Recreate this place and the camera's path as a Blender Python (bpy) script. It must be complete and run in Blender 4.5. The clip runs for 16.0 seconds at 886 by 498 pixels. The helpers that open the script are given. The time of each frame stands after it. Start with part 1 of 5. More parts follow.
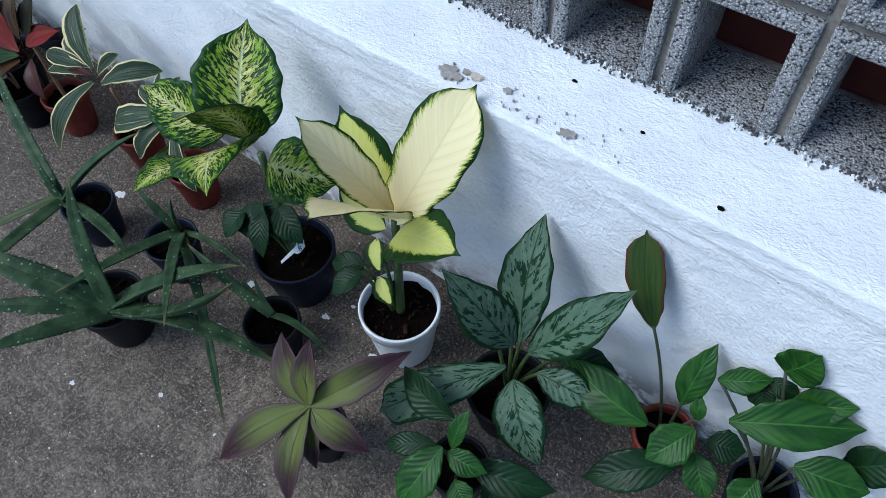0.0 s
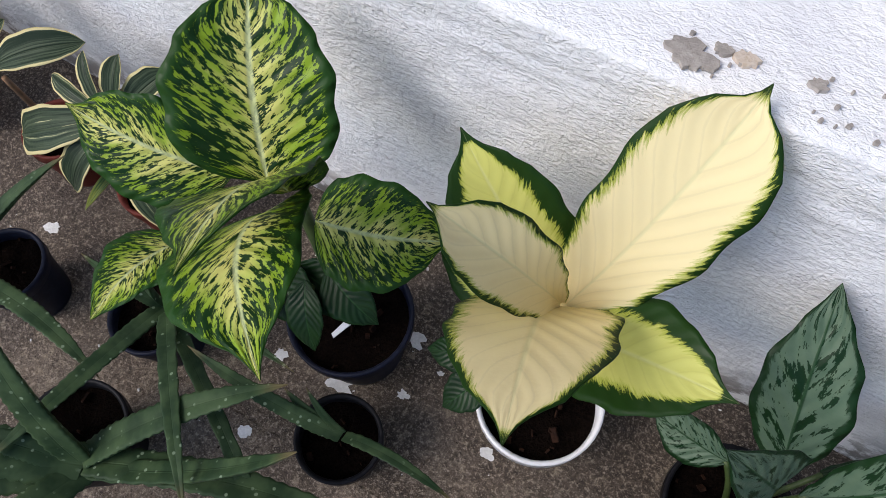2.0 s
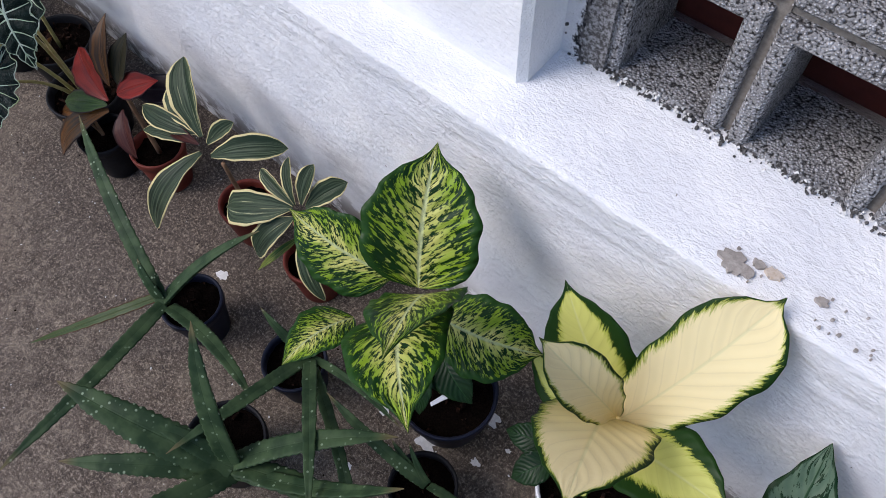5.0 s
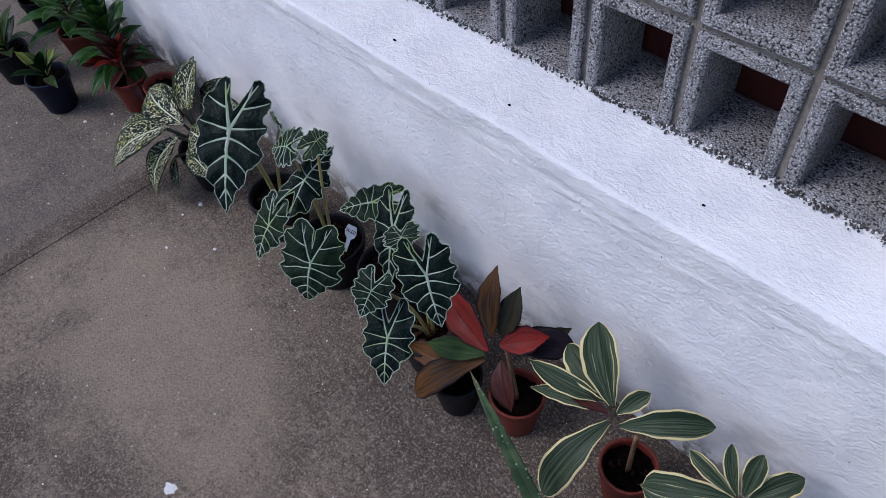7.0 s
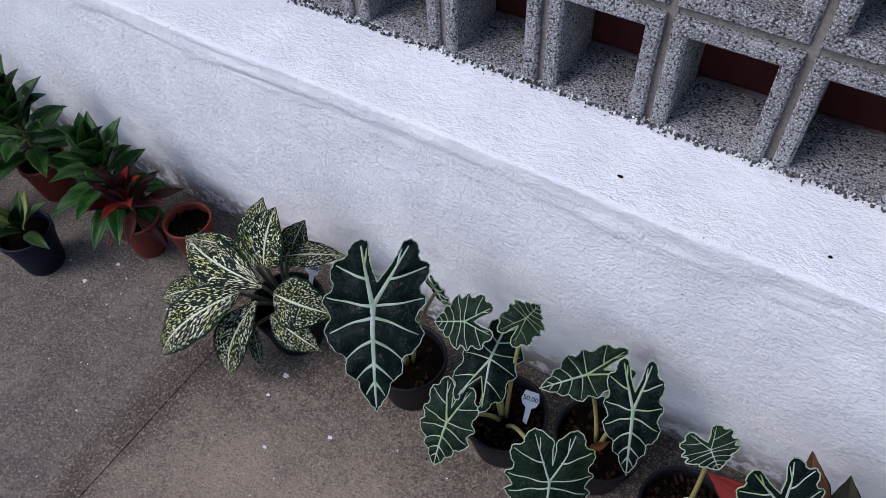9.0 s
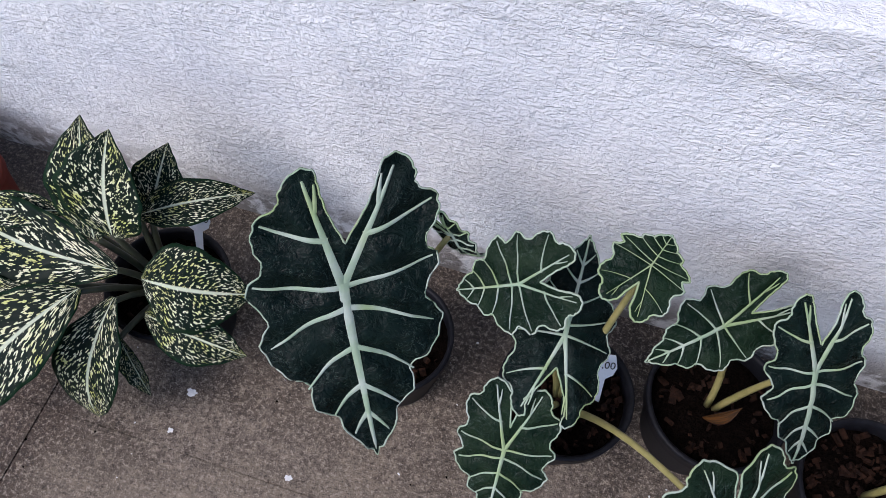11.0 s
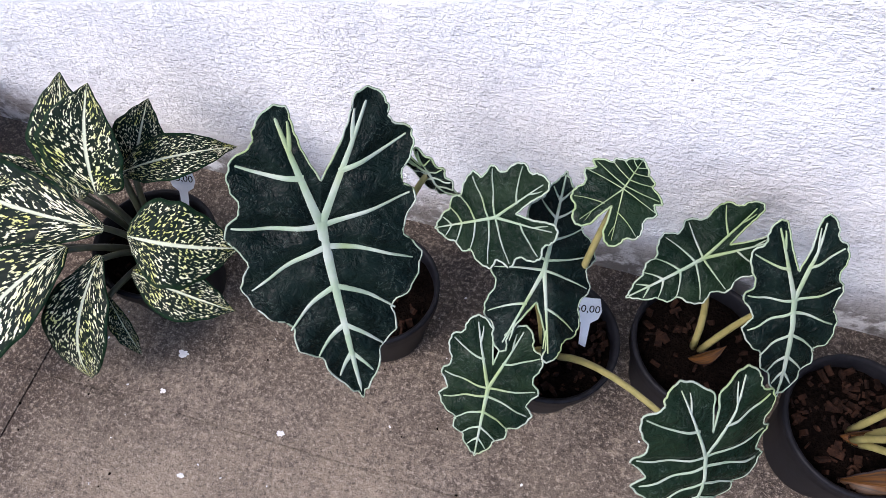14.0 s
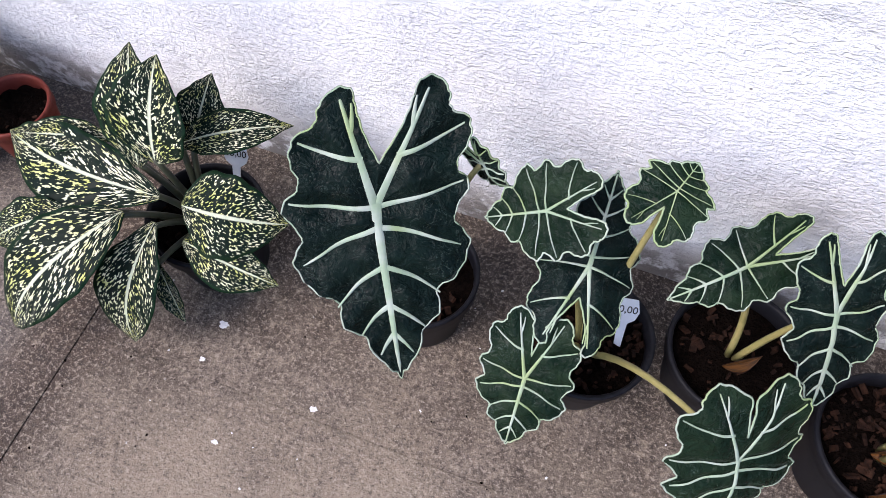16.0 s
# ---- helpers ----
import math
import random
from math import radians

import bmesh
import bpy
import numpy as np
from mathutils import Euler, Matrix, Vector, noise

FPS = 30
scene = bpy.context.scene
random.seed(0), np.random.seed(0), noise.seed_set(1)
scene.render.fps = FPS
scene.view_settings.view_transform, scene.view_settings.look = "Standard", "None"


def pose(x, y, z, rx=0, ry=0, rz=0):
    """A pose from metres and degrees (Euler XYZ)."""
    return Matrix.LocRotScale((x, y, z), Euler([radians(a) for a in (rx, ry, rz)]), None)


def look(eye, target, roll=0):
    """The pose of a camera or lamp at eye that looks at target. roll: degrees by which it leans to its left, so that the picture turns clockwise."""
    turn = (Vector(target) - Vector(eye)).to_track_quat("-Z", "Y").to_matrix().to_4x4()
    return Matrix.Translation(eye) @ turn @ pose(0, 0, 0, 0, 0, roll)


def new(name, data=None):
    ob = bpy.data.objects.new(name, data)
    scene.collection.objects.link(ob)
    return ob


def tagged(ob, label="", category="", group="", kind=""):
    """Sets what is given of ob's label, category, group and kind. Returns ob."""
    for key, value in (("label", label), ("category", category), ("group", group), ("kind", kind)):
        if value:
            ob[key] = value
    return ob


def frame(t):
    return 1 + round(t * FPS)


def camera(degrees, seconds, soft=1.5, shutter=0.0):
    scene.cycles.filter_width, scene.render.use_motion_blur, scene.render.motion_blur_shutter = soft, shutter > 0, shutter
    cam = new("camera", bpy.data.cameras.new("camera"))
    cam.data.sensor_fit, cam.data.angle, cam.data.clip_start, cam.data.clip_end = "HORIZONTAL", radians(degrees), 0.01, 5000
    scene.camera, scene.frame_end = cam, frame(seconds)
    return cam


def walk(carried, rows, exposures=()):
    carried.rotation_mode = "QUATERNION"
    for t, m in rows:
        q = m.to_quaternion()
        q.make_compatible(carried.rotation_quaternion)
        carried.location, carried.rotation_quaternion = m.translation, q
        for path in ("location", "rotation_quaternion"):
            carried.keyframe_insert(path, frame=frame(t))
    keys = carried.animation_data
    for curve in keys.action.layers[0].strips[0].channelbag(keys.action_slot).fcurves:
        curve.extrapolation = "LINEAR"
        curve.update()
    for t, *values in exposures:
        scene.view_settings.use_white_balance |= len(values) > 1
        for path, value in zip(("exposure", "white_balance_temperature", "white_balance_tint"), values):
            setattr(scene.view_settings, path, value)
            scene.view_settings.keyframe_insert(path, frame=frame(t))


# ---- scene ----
cam = camera(61.9, 16.0, 0.8)
PATH = [
    (0, (-0.285, -0.726, 1.482), (-1.02, 0.158, -0.155), -3.1),
    (0.5, (-0.515, -0.643, 1.446), (-1.241, 0.215, -0.208), -3.2),
    (1, (-0.752, -0.508, 1.332), (-1.334, 0.251, -0.424), -3.7),
    (1.5, (-0.822, -0.455, 1.21), (-1.339, 0.196, -0.609), -8.0),
    (2, (-0.843, -0.432, 1.145), (-1.289, 0.271, -0.674), -3.2),
    (2.5, (-0.858, -0.443, 1.141), (-1.308, 0.275, -0.67), -2.0),
    (3, (-0.858, -0.446, 1.135), (-1.29, 0.257, -0.687), -1.0),
    (3.2, (-0.857, -0.449, 1.136), (-1.295, 0.254, -0.684), -1.2),
    (5.3, (-0.841, -0.576, 1.497), (-1.6, 0.222, -0.173), -1.9),
    (5.5, (-0.858, -0.641, 1.535), (-1.686, 0.268, -0.042), -0.7),
    (5.8, (-0.933, -0.715, 1.589), (-1.828, 0.264, 0.093), -5.2),
    (6, (-0.996, -0.752, 1.613), (-1.929, 0.253, 0.157), -6.0),
    (6.4, (-1.171, -0.827, 1.619), (-2.151, 0.163, 0.184), -6.4),
    (6.5, (-1.214, -0.838, 1.616), (-2.205, 0.133, 0.176), -4.9),
    (7, (-1.532, -0.79, 1.552), (-2.506, 0.049, 0.02), -5.4),
    (7.5, (-1.769, -0.78, 1.553), (-2.766, 0.108, 0.064), -4.9),
    (8, (-2.007, -0.821, 1.558), (-2.796, 0.203, 0.032), -3.6),
    (8.5, (-2.205, -0.853, 1.541), (-2.964, 0.193, 0.015), -3.9),
    (9, (-2.375, -0.79, 1.508), (-3.084, 0.234, -0.056), -3.6),
    (9.2, (-2.445, -0.756, 1.492), (-3.152, 0.25, -0.086), -4.4),
    (9.5, (-2.531, -0.682, 1.448), (-3.152, 0.259, -0.204), -4.7),
    (9.8, (-2.593, -0.612, 1.331), (-3.113, 0.305, -0.369), -4.7),
    (10, (-2.662, -0.555, 1.248), (-3.039, 0.34, -0.501), -1.6),
    (10.2, (-2.708, -0.526, 1.167), (-2.983, 0.364, -0.602), 1.5),
    (12.3, (-2.75, -0.499, 1.015), (-3.014, 0.433, -0.735), 1.1),
    (12.5, (-2.746, -0.502, 1.02), (-3.012, 0.429, -0.731), 0.6),
    (13, (-2.736, -0.518, 1.024), (-3.007, 0.406, -0.729), -0.0),
    (13.5, (-2.71, -0.537, 1.029), (-2.981, 0.379, -0.728), -0.2),
    (14, (-2.699, -0.549, 1.029), (-2.973, 0.341, -0.742), -1.0),
    (14.5, (-2.703, -0.553, 1.024), (-2.993, 0.315, -0.755), -0.8),
    (15, (-2.709, -0.557, 1.037), (-3.022, 0.324, -0.731), -0.6),
    (15.5, (-2.719, -0.566, 1.041), (-3.055, 0.305, -0.728), -0.6),
    (16, (-2.719, -0.571, 1.039), (-3.05, 0.289, -0.736), -0.4),
]
walk(cam, [(t, look(eye, target, roll)) for t, eye, target, roll in PATH], [(0, 0.50, 5400, 4), (0.7, 0.52, 5700, 7), (1.5, 0.58, 6450, 13), (3.2, 0.60, 6500, 14), (5.5, 0.34, 5950, 19), (6.0, 0.02, 5700, 21), (6.5, 0.0, 5700, 20), (7.5, 0.32, 5950, 18), (8.5, 0.32, 5950, 18), (9.5, 0.26, 6000, 18), (10.2, 0.34, 6050, 18), (12.5, 0.84, 6300, 19), (13, 0.86, 6300, 19), (14.5, 1.12, 6350, 21), (16, 1.13, 6350, 21)])

# ---- light ----
world = bpy.data.worlds.new("world")
scene.world = world
world.use_nodes = True
sky = world.node_tree.nodes.new("ShaderNodeTexSky")
sky.sky_type = "NISHITA"
sky.sun_disc = False
sky.sun_elevation, sky.sun_rotation = radians(47), radians(222)
world.node_tree.links.new(sky.outputs[0], world.node_tree.nodes["Background"].inputs[0])
world.node_tree.nodes["Background"].inputs[1].default_value = 0.135
sun = new("sun", bpy.data.lights.new("sun", "SUN"))
sun.data.energy, sun.data.angle, sun.data.color = 1.8, radians(32), (1.0, 0.95, 0.88)
sun.matrix_world = look((-5.2, -3.6, 5.5), (-2.0, 0.0, 0.4))


# ---- materials ----
class Nodes:
    """A short way to write node trees."""

    def __init__(self, name):
        self.mat = bpy.data.materials.new(name)
        self.mat.use_nodes = True
        self.tree = self.mat.node_tree
        self.bsdf = self.tree.nodes["Principled BSDF"]

    def put(self, socket, value):
        if isinstance(value, (int, float)):
            socket.default_value = value
        elif isinstance(value, tuple):
            socket.default_value = (*value, 1.0) if len(value) == 3 and socket.type == "RGBA" else value
        else:
            self.tree.links.new(value, socket)

    def math(self, op, a, b=0.0, c=0.0):
        n = self.tree.nodes.new("ShaderNodeMath")
        n.operation = op
        for s, v in zip(n.inputs, (a, b, c)):
            self.put(s, v)
        return n.outputs[0]

    def ramp(self, value, low, high, to0=0.0, to1=1.0):
        n = self.tree.nodes.new("ShaderNodeMapRange")
        n.interpolation_type = "SMOOTHSTEP"
        for s, v in zip(n.inputs, (value, low, high, to0, to1)):
            self.put(s, v)
        return n.outputs[0]

    def mix(self, f, a, b, blend="MIX"):
        n = self.tree.nodes.new("ShaderNodeMix")
        n.data_type, n.blend_type = "RGBA", blend
        for i, v in ((0, f), (6, a), (7, b)):
            self.put(n.inputs[i], v)
        return n.outputs[2]

    def xyz(self, x, y=0.0, z=0.0):
        n = self.tree.nodes.new("ShaderNodeCombineXYZ")
        for s, v in zip(n.inputs, (x, y, z)):
            self.put(s, v)
        return n.outputs[0]

    def coords(self, kind="Object"):
        return self.tree.nodes.new("ShaderNodeTexCoord").outputs[kind]

    def place(self):
        return self.tree.nodes.new("ShaderNodeNewGeometry").outputs["Position"]

    def split(self, v):
        n = self.tree.nodes.new("ShaderNodeSeparateXYZ")
        self.put(n.inputs[0], v)
        return n.outputs

    def noise(self, vec, scale, detail=4.0, rough=0.55, warp=0.0):
        n = self.tree.nodes.new("ShaderNodeTexNoise")
        self.put(n.inputs["Vector"], vec)
        for k, v in (("Scale", scale), ("Detail", detail), ("Roughness", rough), ("Distortion", warp)):
            self.put(n.inputs[k], v)
        return n.outputs[0]

    def cells(self, vec, scale, out="Distance"):
        n = self.tree.nodes.new("ShaderNodeTexVoronoi")
        self.put(n.inputs["Vector"], vec)
        self.put(n.inputs["Scale"], scale)
        return n.outputs[out]

    def random(self):
        return self.tree.nodes.new("ShaderNodeObjectInfo").outputs["Random"]

    def bump(self, height, strength, distance):
        n = self.tree.nodes.new("ShaderNodeBump")
        for k, v in (("Strength", strength), ("Distance", distance), ("Height", height)):
            self.put(n.inputs[k], v)
        self.put(self.bsdf.inputs["Normal"], n.outputs[0])

    def done(self, colour, rough=0.6, spec=0.5, metal=0.0, trans=0.0):
        self.put(self.bsdf.inputs["Base Color"], colour)
        self.put(self.bsdf.inputs["Roughness"], rough)
        self.put(self.bsdf.inputs["Specular IOR Level"], spec)
        self.put(self.bsdf.inputs["Metallic"], metal)
        if trans:
            thin = self.tree.nodes.new("ShaderNodeBsdfTranslucent")
            both = self.tree.nodes.new("ShaderNodeMixShader")
            self.put(thin.inputs["Color"], colour)
            self.put(both.inputs[0], trans)
            self.put(both.inputs[1], self.bsdf.outputs[0])
            self.put(both.inputs[2], thin.outputs[0])
            self.put(self.tree.nodes["Material Output"].inputs["Surface"], both.outputs[0])
        return self.mat


def mat_white_wall():
    """Lumpy limewash over rough render, with hairline scratches, dark specks and grime near the ground."""
    m = Nodes("white_limewash")
    p = m.place()
    x, y, z = m.split(p)
    strokes = m.noise(m.xyz(m.math("MULTIPLY", x, 0.6), y, z), 95.0, 4.0, 0.6, 0.5)
    brushed = m.noise(m.xyz(m.math("MULTIPLY", x, 0.55), y, z), 250.0, 3.0, 0.6, 0.9)
    lumps = m.noise(p, 8.0, 4.0)
    mid = m.noise(p, 42.0, 3.0)
    tone = m.mix(m.ramp(lumps, 0.35, 0.7), (0.77, 0.775, 0.79), (0.86, 0.86, 0.86))
    tone = m.mix(m.ramp(m.noise(p, 2.3, 5.0), 0.52, 0.75, 0.0, 0.4), tone, (0.68, 0.675, 0.67))
    smear = m.math("MULTIPLY", m.ramp(z, 0.22, 0.50, 1.0, 0.0), m.ramp(m.noise(m.xyz(m.math("MULTIPLY", x, 0.5), y, z), 7.0, 6.0, 0.7), 0.54, 0.68))
    tone = m.mix(m.math("MULTIPLY", smear, 0.45), tone, (0.42, 0.42, 0.42))
    grime = m.math("MULTIPLY", m.ramp(z, 0.02, 0.16, 1.0, 0.0), m.ramp(m.noise(p, 14.0, 6.0, 0.7), 0.42, 0.54))
    tone = m.mix(m.math("MULTIPLY", grime, 0.85), tone, (0.14, 0.12, 0.105))
    specks = m.ramp(m.cells(p, 26.0), 0.030, 0.055, 1.0, 0.0)
    specks = m.math("MULTIPLY", specks, m.ramp(m.noise(p, 6.0, 2.0), 0.53, 0.57))
    tone = m.mix(m.math("MULTIPLY", specks, 0.85), tone, (0.09, 0.075, 0.06))
    h = m.math("ADD", m.math("MULTIPLY", strokes, 0.42), m.math("ADD", m.math("MULTIPLY", mid, 0.7), m.math("ADD", m.math("MULTIPLY", lumps, 1.2), m.math("MULTIPLY", brushed, 0.55))))
    # the ledge and the pillar are smoother than the face
    m.bump(m.math("MULTIPLY", h, m.ramp(z, 0.626, 0.640, 1.0, 0.55)), 0.85, 0.009)
    return m.done(tone, 0.85, 0.2)


def mat_concrete_floor():
    """Worn, gritty concrete: brown stains, a pale smoother patch, damp darkening along the joints, pits and pale
    grains; the plants' shade by the wall is painted in.
    """
    m = Nodes("floor_concrete")
    p = m.place()
    x, y, z = m.split(p)
    big = m.noise(p, 1.5, 4.0, 0.6)
    mid = m.noise(p, 10.0, 6.0, 0.7)
    fine = m.noise(p, 170.0, 4.0, 0.75)
    grain = m.noise(p, 420.0, 2.0, 0.6)
    tone = m.mix(m.ramp(mid, 0.36, 0.66), (0.075, 0.056, 0.042), (0.190, 0.150, 0.114))
    tone = m.mix(m.ramp(big, 0.50, 0.66, 0.0, 0.8), tone, (0.27, 0.21, 0.15))
    tone = m.mix(m.ramp(m.noise(p, 3.7, 5.0, 0.7), 0.54, 0.70, 0.0, 0.75), tone, (0.062, 0.044, 0.034))
    # shade among the pots, painted as a ragged darker band along the wall
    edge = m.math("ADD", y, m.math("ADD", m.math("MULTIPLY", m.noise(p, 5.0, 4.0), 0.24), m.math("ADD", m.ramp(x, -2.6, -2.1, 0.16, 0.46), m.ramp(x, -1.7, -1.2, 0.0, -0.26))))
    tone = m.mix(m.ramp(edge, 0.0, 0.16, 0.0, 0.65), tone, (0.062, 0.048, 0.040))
    tone = m.mix(m.ramp(m.noise(p, 24.0, 5.0, 0.7), 0.52, 0.66, 0.0, 0.35), tone, (0.070, 0.052, 0.040))
    damp = m.math("ABSOLUTE", m.math("ADD", x, m.math("MULTIPLY_ADD", m.noise(p, 4.0, 4.0), 0.16, 3.30)))
    tone = m.mix(m.ramp(damp, 0.012, 0.085, 0.75, 0.0), tone, (0.055, 0.036, 0.026))
    mottle = m.noise(p, 60.0, 5.0, 0.75)
    tone = m.mix(m.ramp(mottle, 0.40, 0.50, 0.6, 0.0), tone, (0.050, 0.038, 0.030))
    tone = m.mix(m.ramp(mottle, 0.54, 0.66, 0.0, 0.5), tone, (0.42, 0.34, 0.25))
    dx, dy = m.math("MULTIPLY", m.math("ADD", x, 2.85), 0.75), m.math("MULTIPLY", m.math("ADD", y, 0.64), 1.3)
    away = m.math("SQRT", m.math("ADD", m.math("MULTIPLY", dx, dx), m.math("MULTIPLY", dy, dy)))
    worn = m.math("MULTIPLY_ADD", m.math("SUBTRACT", m.noise(p, 5.0, 6.0, 0.65), 0.5), 0.75, m.math("MULTIPLY_ADD", m.math("SUBTRACT", mid, 0.5), 0.2, away))
    tone = m.mix(m.ramp(worn, 0.16, 0.46, 0.62, 0.0), tone, (0.35, 0.280, 0.205))
    slab = m.math("ADD", x, m.math("MULTIPLY", mid, 0.12))
    tone = m.mix(m.ramp(slab, -3.42, -3.36, 0.30, 0.0), tone, (0.16, 0.148, 0.135))
    tone = m.mix(m.ramp(fine, 0.52, 0.64, 0.0, 0.8), tone, (0.38, 0.315, 0.245))
    tone = m.mix(m.ramp(fine, 0.36, 0.46, 0.62, 0.0), tone, (0.03, 0.025, 0.022))
    tone = m.mix(m.ramp(grain, 0.60, 0.66, 0.0, 0.6), tone, (0.42, 0.36, 0.29))
    m.bump(m.math("ADD", m.math("MULTIPLY", fine, 1.0), m.math("ADD", mid, m.math("MULTIPLY", grain, 0.3))), 0.7, 0.006)
    return m.done(tone, 0.85, 0.25)


def mat_block():
    """Coarse, open-grained precast concrete: pale grains and black pits."""
    m = Nodes("breeze_block_concrete")
    p = m.place()
    pits = m.math("ADD", m.math("MULTIPLY", m.noise(p, 230.0, 3.0, 0.7), 0.55), m.math("MULTIPLY", m.cells(p, 240.0), 0.55))
    mid = m.noise(p, 18.0, 4.0)
    tone = m.mix(m.ramp(mid, 0.3, 0.7), (0.21, 0.205, 0.205), (0.34, 0.335, 0.335))
    tone = m.mix(m.ramp(pits, 0.36, 0.48, 1.0, 0.0), tone, (0.58, 0.58, 0.60))
    tone = m.mix(m.ramp(pits, 0.61, 0.74), tone, (0.045, 0.043, 0.043))
    m.bump(m.math("SUBTRACT", 1.0, pits), 1.0, 0.008)
    return m.done(tone, 0.95, 0.15)


def mat_plain(name, colour, vary, scale=40.0, rough=0.6, bump=0.2, dist=0.003, spec=0.4):
    m = Nodes(name)
    p = m.place()
    n = m.noise(p, scale, 5.0, 0.65)
    tone = m.mix(m.ramp(n, 0.3, 0.7), colour, vary)
    tone = m.mix(m.ramp(m.noise(p, scale * 0.15, 3.0), 0.4, 0.7, 0.0, 0.4), tone, tuple(c * 0.7 for c in colour))
    m.bump(n, bump, dist)
    return m.done(tone, rough, spec)


WHITE = mat_white_wall()
FLOOR = mat_concrete_floor()
BLOCK = mat_block()
MORTAR = mat_plain("grey_mortar", (0.17, 0.15, 0.13), (0.27, 0.245, 0.215), 120.0, 0.95, 0.5, 0.004, 0.15)
RED_PAINT = mat_plain("dark_red_paint", (0.060, 0.016, 0.014), (0.085, 0.022, 0.018), 30.0, 0.9, 0.3, 0.003, 0.15)
BLACK_POT = mat_plain("black_plastic", (0.006, 0.006, 0.008), (0.012, 0.012, 0.015), 90.0, 0.5, 0.08, 0.001, 0.14)
BLUE_POT = mat_plain("dark_blue_plastic", (0.006, 0.008, 0.018), (0.011, 0.014, 0.030), 90.0, 0.48, 0.08, 0.001, 0.16)
TERRA_POT = mat_plain("terracotta_plastic", (0.12, 0.020, 0.013), (0.165, 0.032, 0.02), 70.0, 0.55, 0.1, 0.001, 0.25)
WHITE_POT = mat_plain("white_plastic", (0.72, 0.72, 0.74), (0.80, 0.80, 0.81), 50.0, 0.35, 0.05, 0.001)
SOIL = mat_plain("potting_soil", (0.002, 0.0014, 0.0012), (0.012, 0.0075, 0.0055), 240.0, 0.95, 1.0, 0.01, 0.03)
BARK = mat_plain("bark_chips", (0.007, 0.004, 0.003), (0.038, 0.017, 0.010), 90.0, 0.9, 0.5, 0.004, 0.1)
FLECK = mat_plain("white_paint_drip", (0.68, 0.67, 0.65), (0.82, 0.81, 0.79), 200.0, 0.85, 0.4, 0.003)
GREY_CHIP = mat_plain("bare_plaster", (0.30, 0.27, 0.24), (0.42, 0.38, 0.34), 120.0, 0.95, 0.5, 0.004)


def mat_stained():
    """White paint that breaks up over dark mortar into bare grey concrete."""
    m = Nodes("stained_mortar")
    p = m.place()
    x, y, z = m.split(p)
    n, k = m.noise(p, 38.0, 5.0, 0.7), m.noise(p, 190.0, 4.0, 0.7)
    bare = m.math("MULTIPLY_ADD", n, 0.07, m.math("ADD", x, -0.035))
    tone = m.mix(m.ramp(k, 0.40, 0.62), (0.10, 0.095, 0.09), (0.42, 0.41, 0.41))
    tone = m.mix(m.ramp(bare, -1.222, -1.214, 1.0, 0.0), tone, (0.78, 0.78, 0.80))
    crack = m.math("ABSOLUTE", m.math("ADD", bare, 1.216))
    tone = m.mix(m.math("MULTIPLY", m.ramp(crack, 0.003, 0.008, 1.0, 0.0), m.ramp(k, 0.42, 0.52)), tone, (0.02, 0.02, 0.024))
    m.bump(m.math("ADD", n, k), 0.8, 0.012)
    return m.done(tone, 0.95, 0.1)


STAINED = mat_stained()


# ---- mesh helpers ----
def mesh_from(name, bm, material=None, smooth=False):
    me = bpy.data.meshes.new(name)
    bmesh.ops.recalc_face_normals(bm, faces=bm.faces)
    bm.to_mesh(me)
    bm.free()
    if material:
        for m in (material if isinstance(material, (list, tuple)) else [material]):
            me.materials.append(m)
    if smooth:
        me.shade_smooth()
    return me


def part(name, bm, material, parent, label="", smooth=False):
    """Links a bmesh as one mesh object under a thing or a part."""
    ob = new(name, mesh_from(name, bm, material, smooth))
    ob.parent = parent
    return tagged(ob, label)


def add_box(bm, x0, x1, y0, y1, z0, z1, bevel=0.0):
    r = bmesh.ops.create_cube(bm, size=1.0, matrix=Matrix.LocRotScale(((x0 + x1) / 2, (y0 + y1) / 2, (z0 + z1) / 2), None, (x1 - x0, y1 - y0, z1 - z0)))
    if bevel:
        es = list({e for v in r["verts"] for e in v.link_edges})
        bmesh.ops.bevel(bm, geom=es, offset=bevel, segments=1, affect="EDGES")


def lathe(bm, profile, segs=40, centre=(0, 0)):
    """Turns a profile of (radius, z) round the upright axis."""
    rings = []
    for r, z in profile:
        rings.append([bm.verts.new((centre[0] + r * math.cos(2 * math.pi * k / segs), centre[1] + r * math.sin(2 * math.pi * k / segs), z)) for k in range(segs)])
    for a, b in zip(rings, rings[1:]):
        for k in range(segs):
            bm.faces.new((a[k], a[(k + 1) % segs], b[(k + 1) % segs], b[k]))
    return rings


# ---- structure ----
X0, X1 = -7.5, 2.5
LEDGE_Z, FACE_TOP, BLOCK_Y = 0.648, 0.633, 0.18


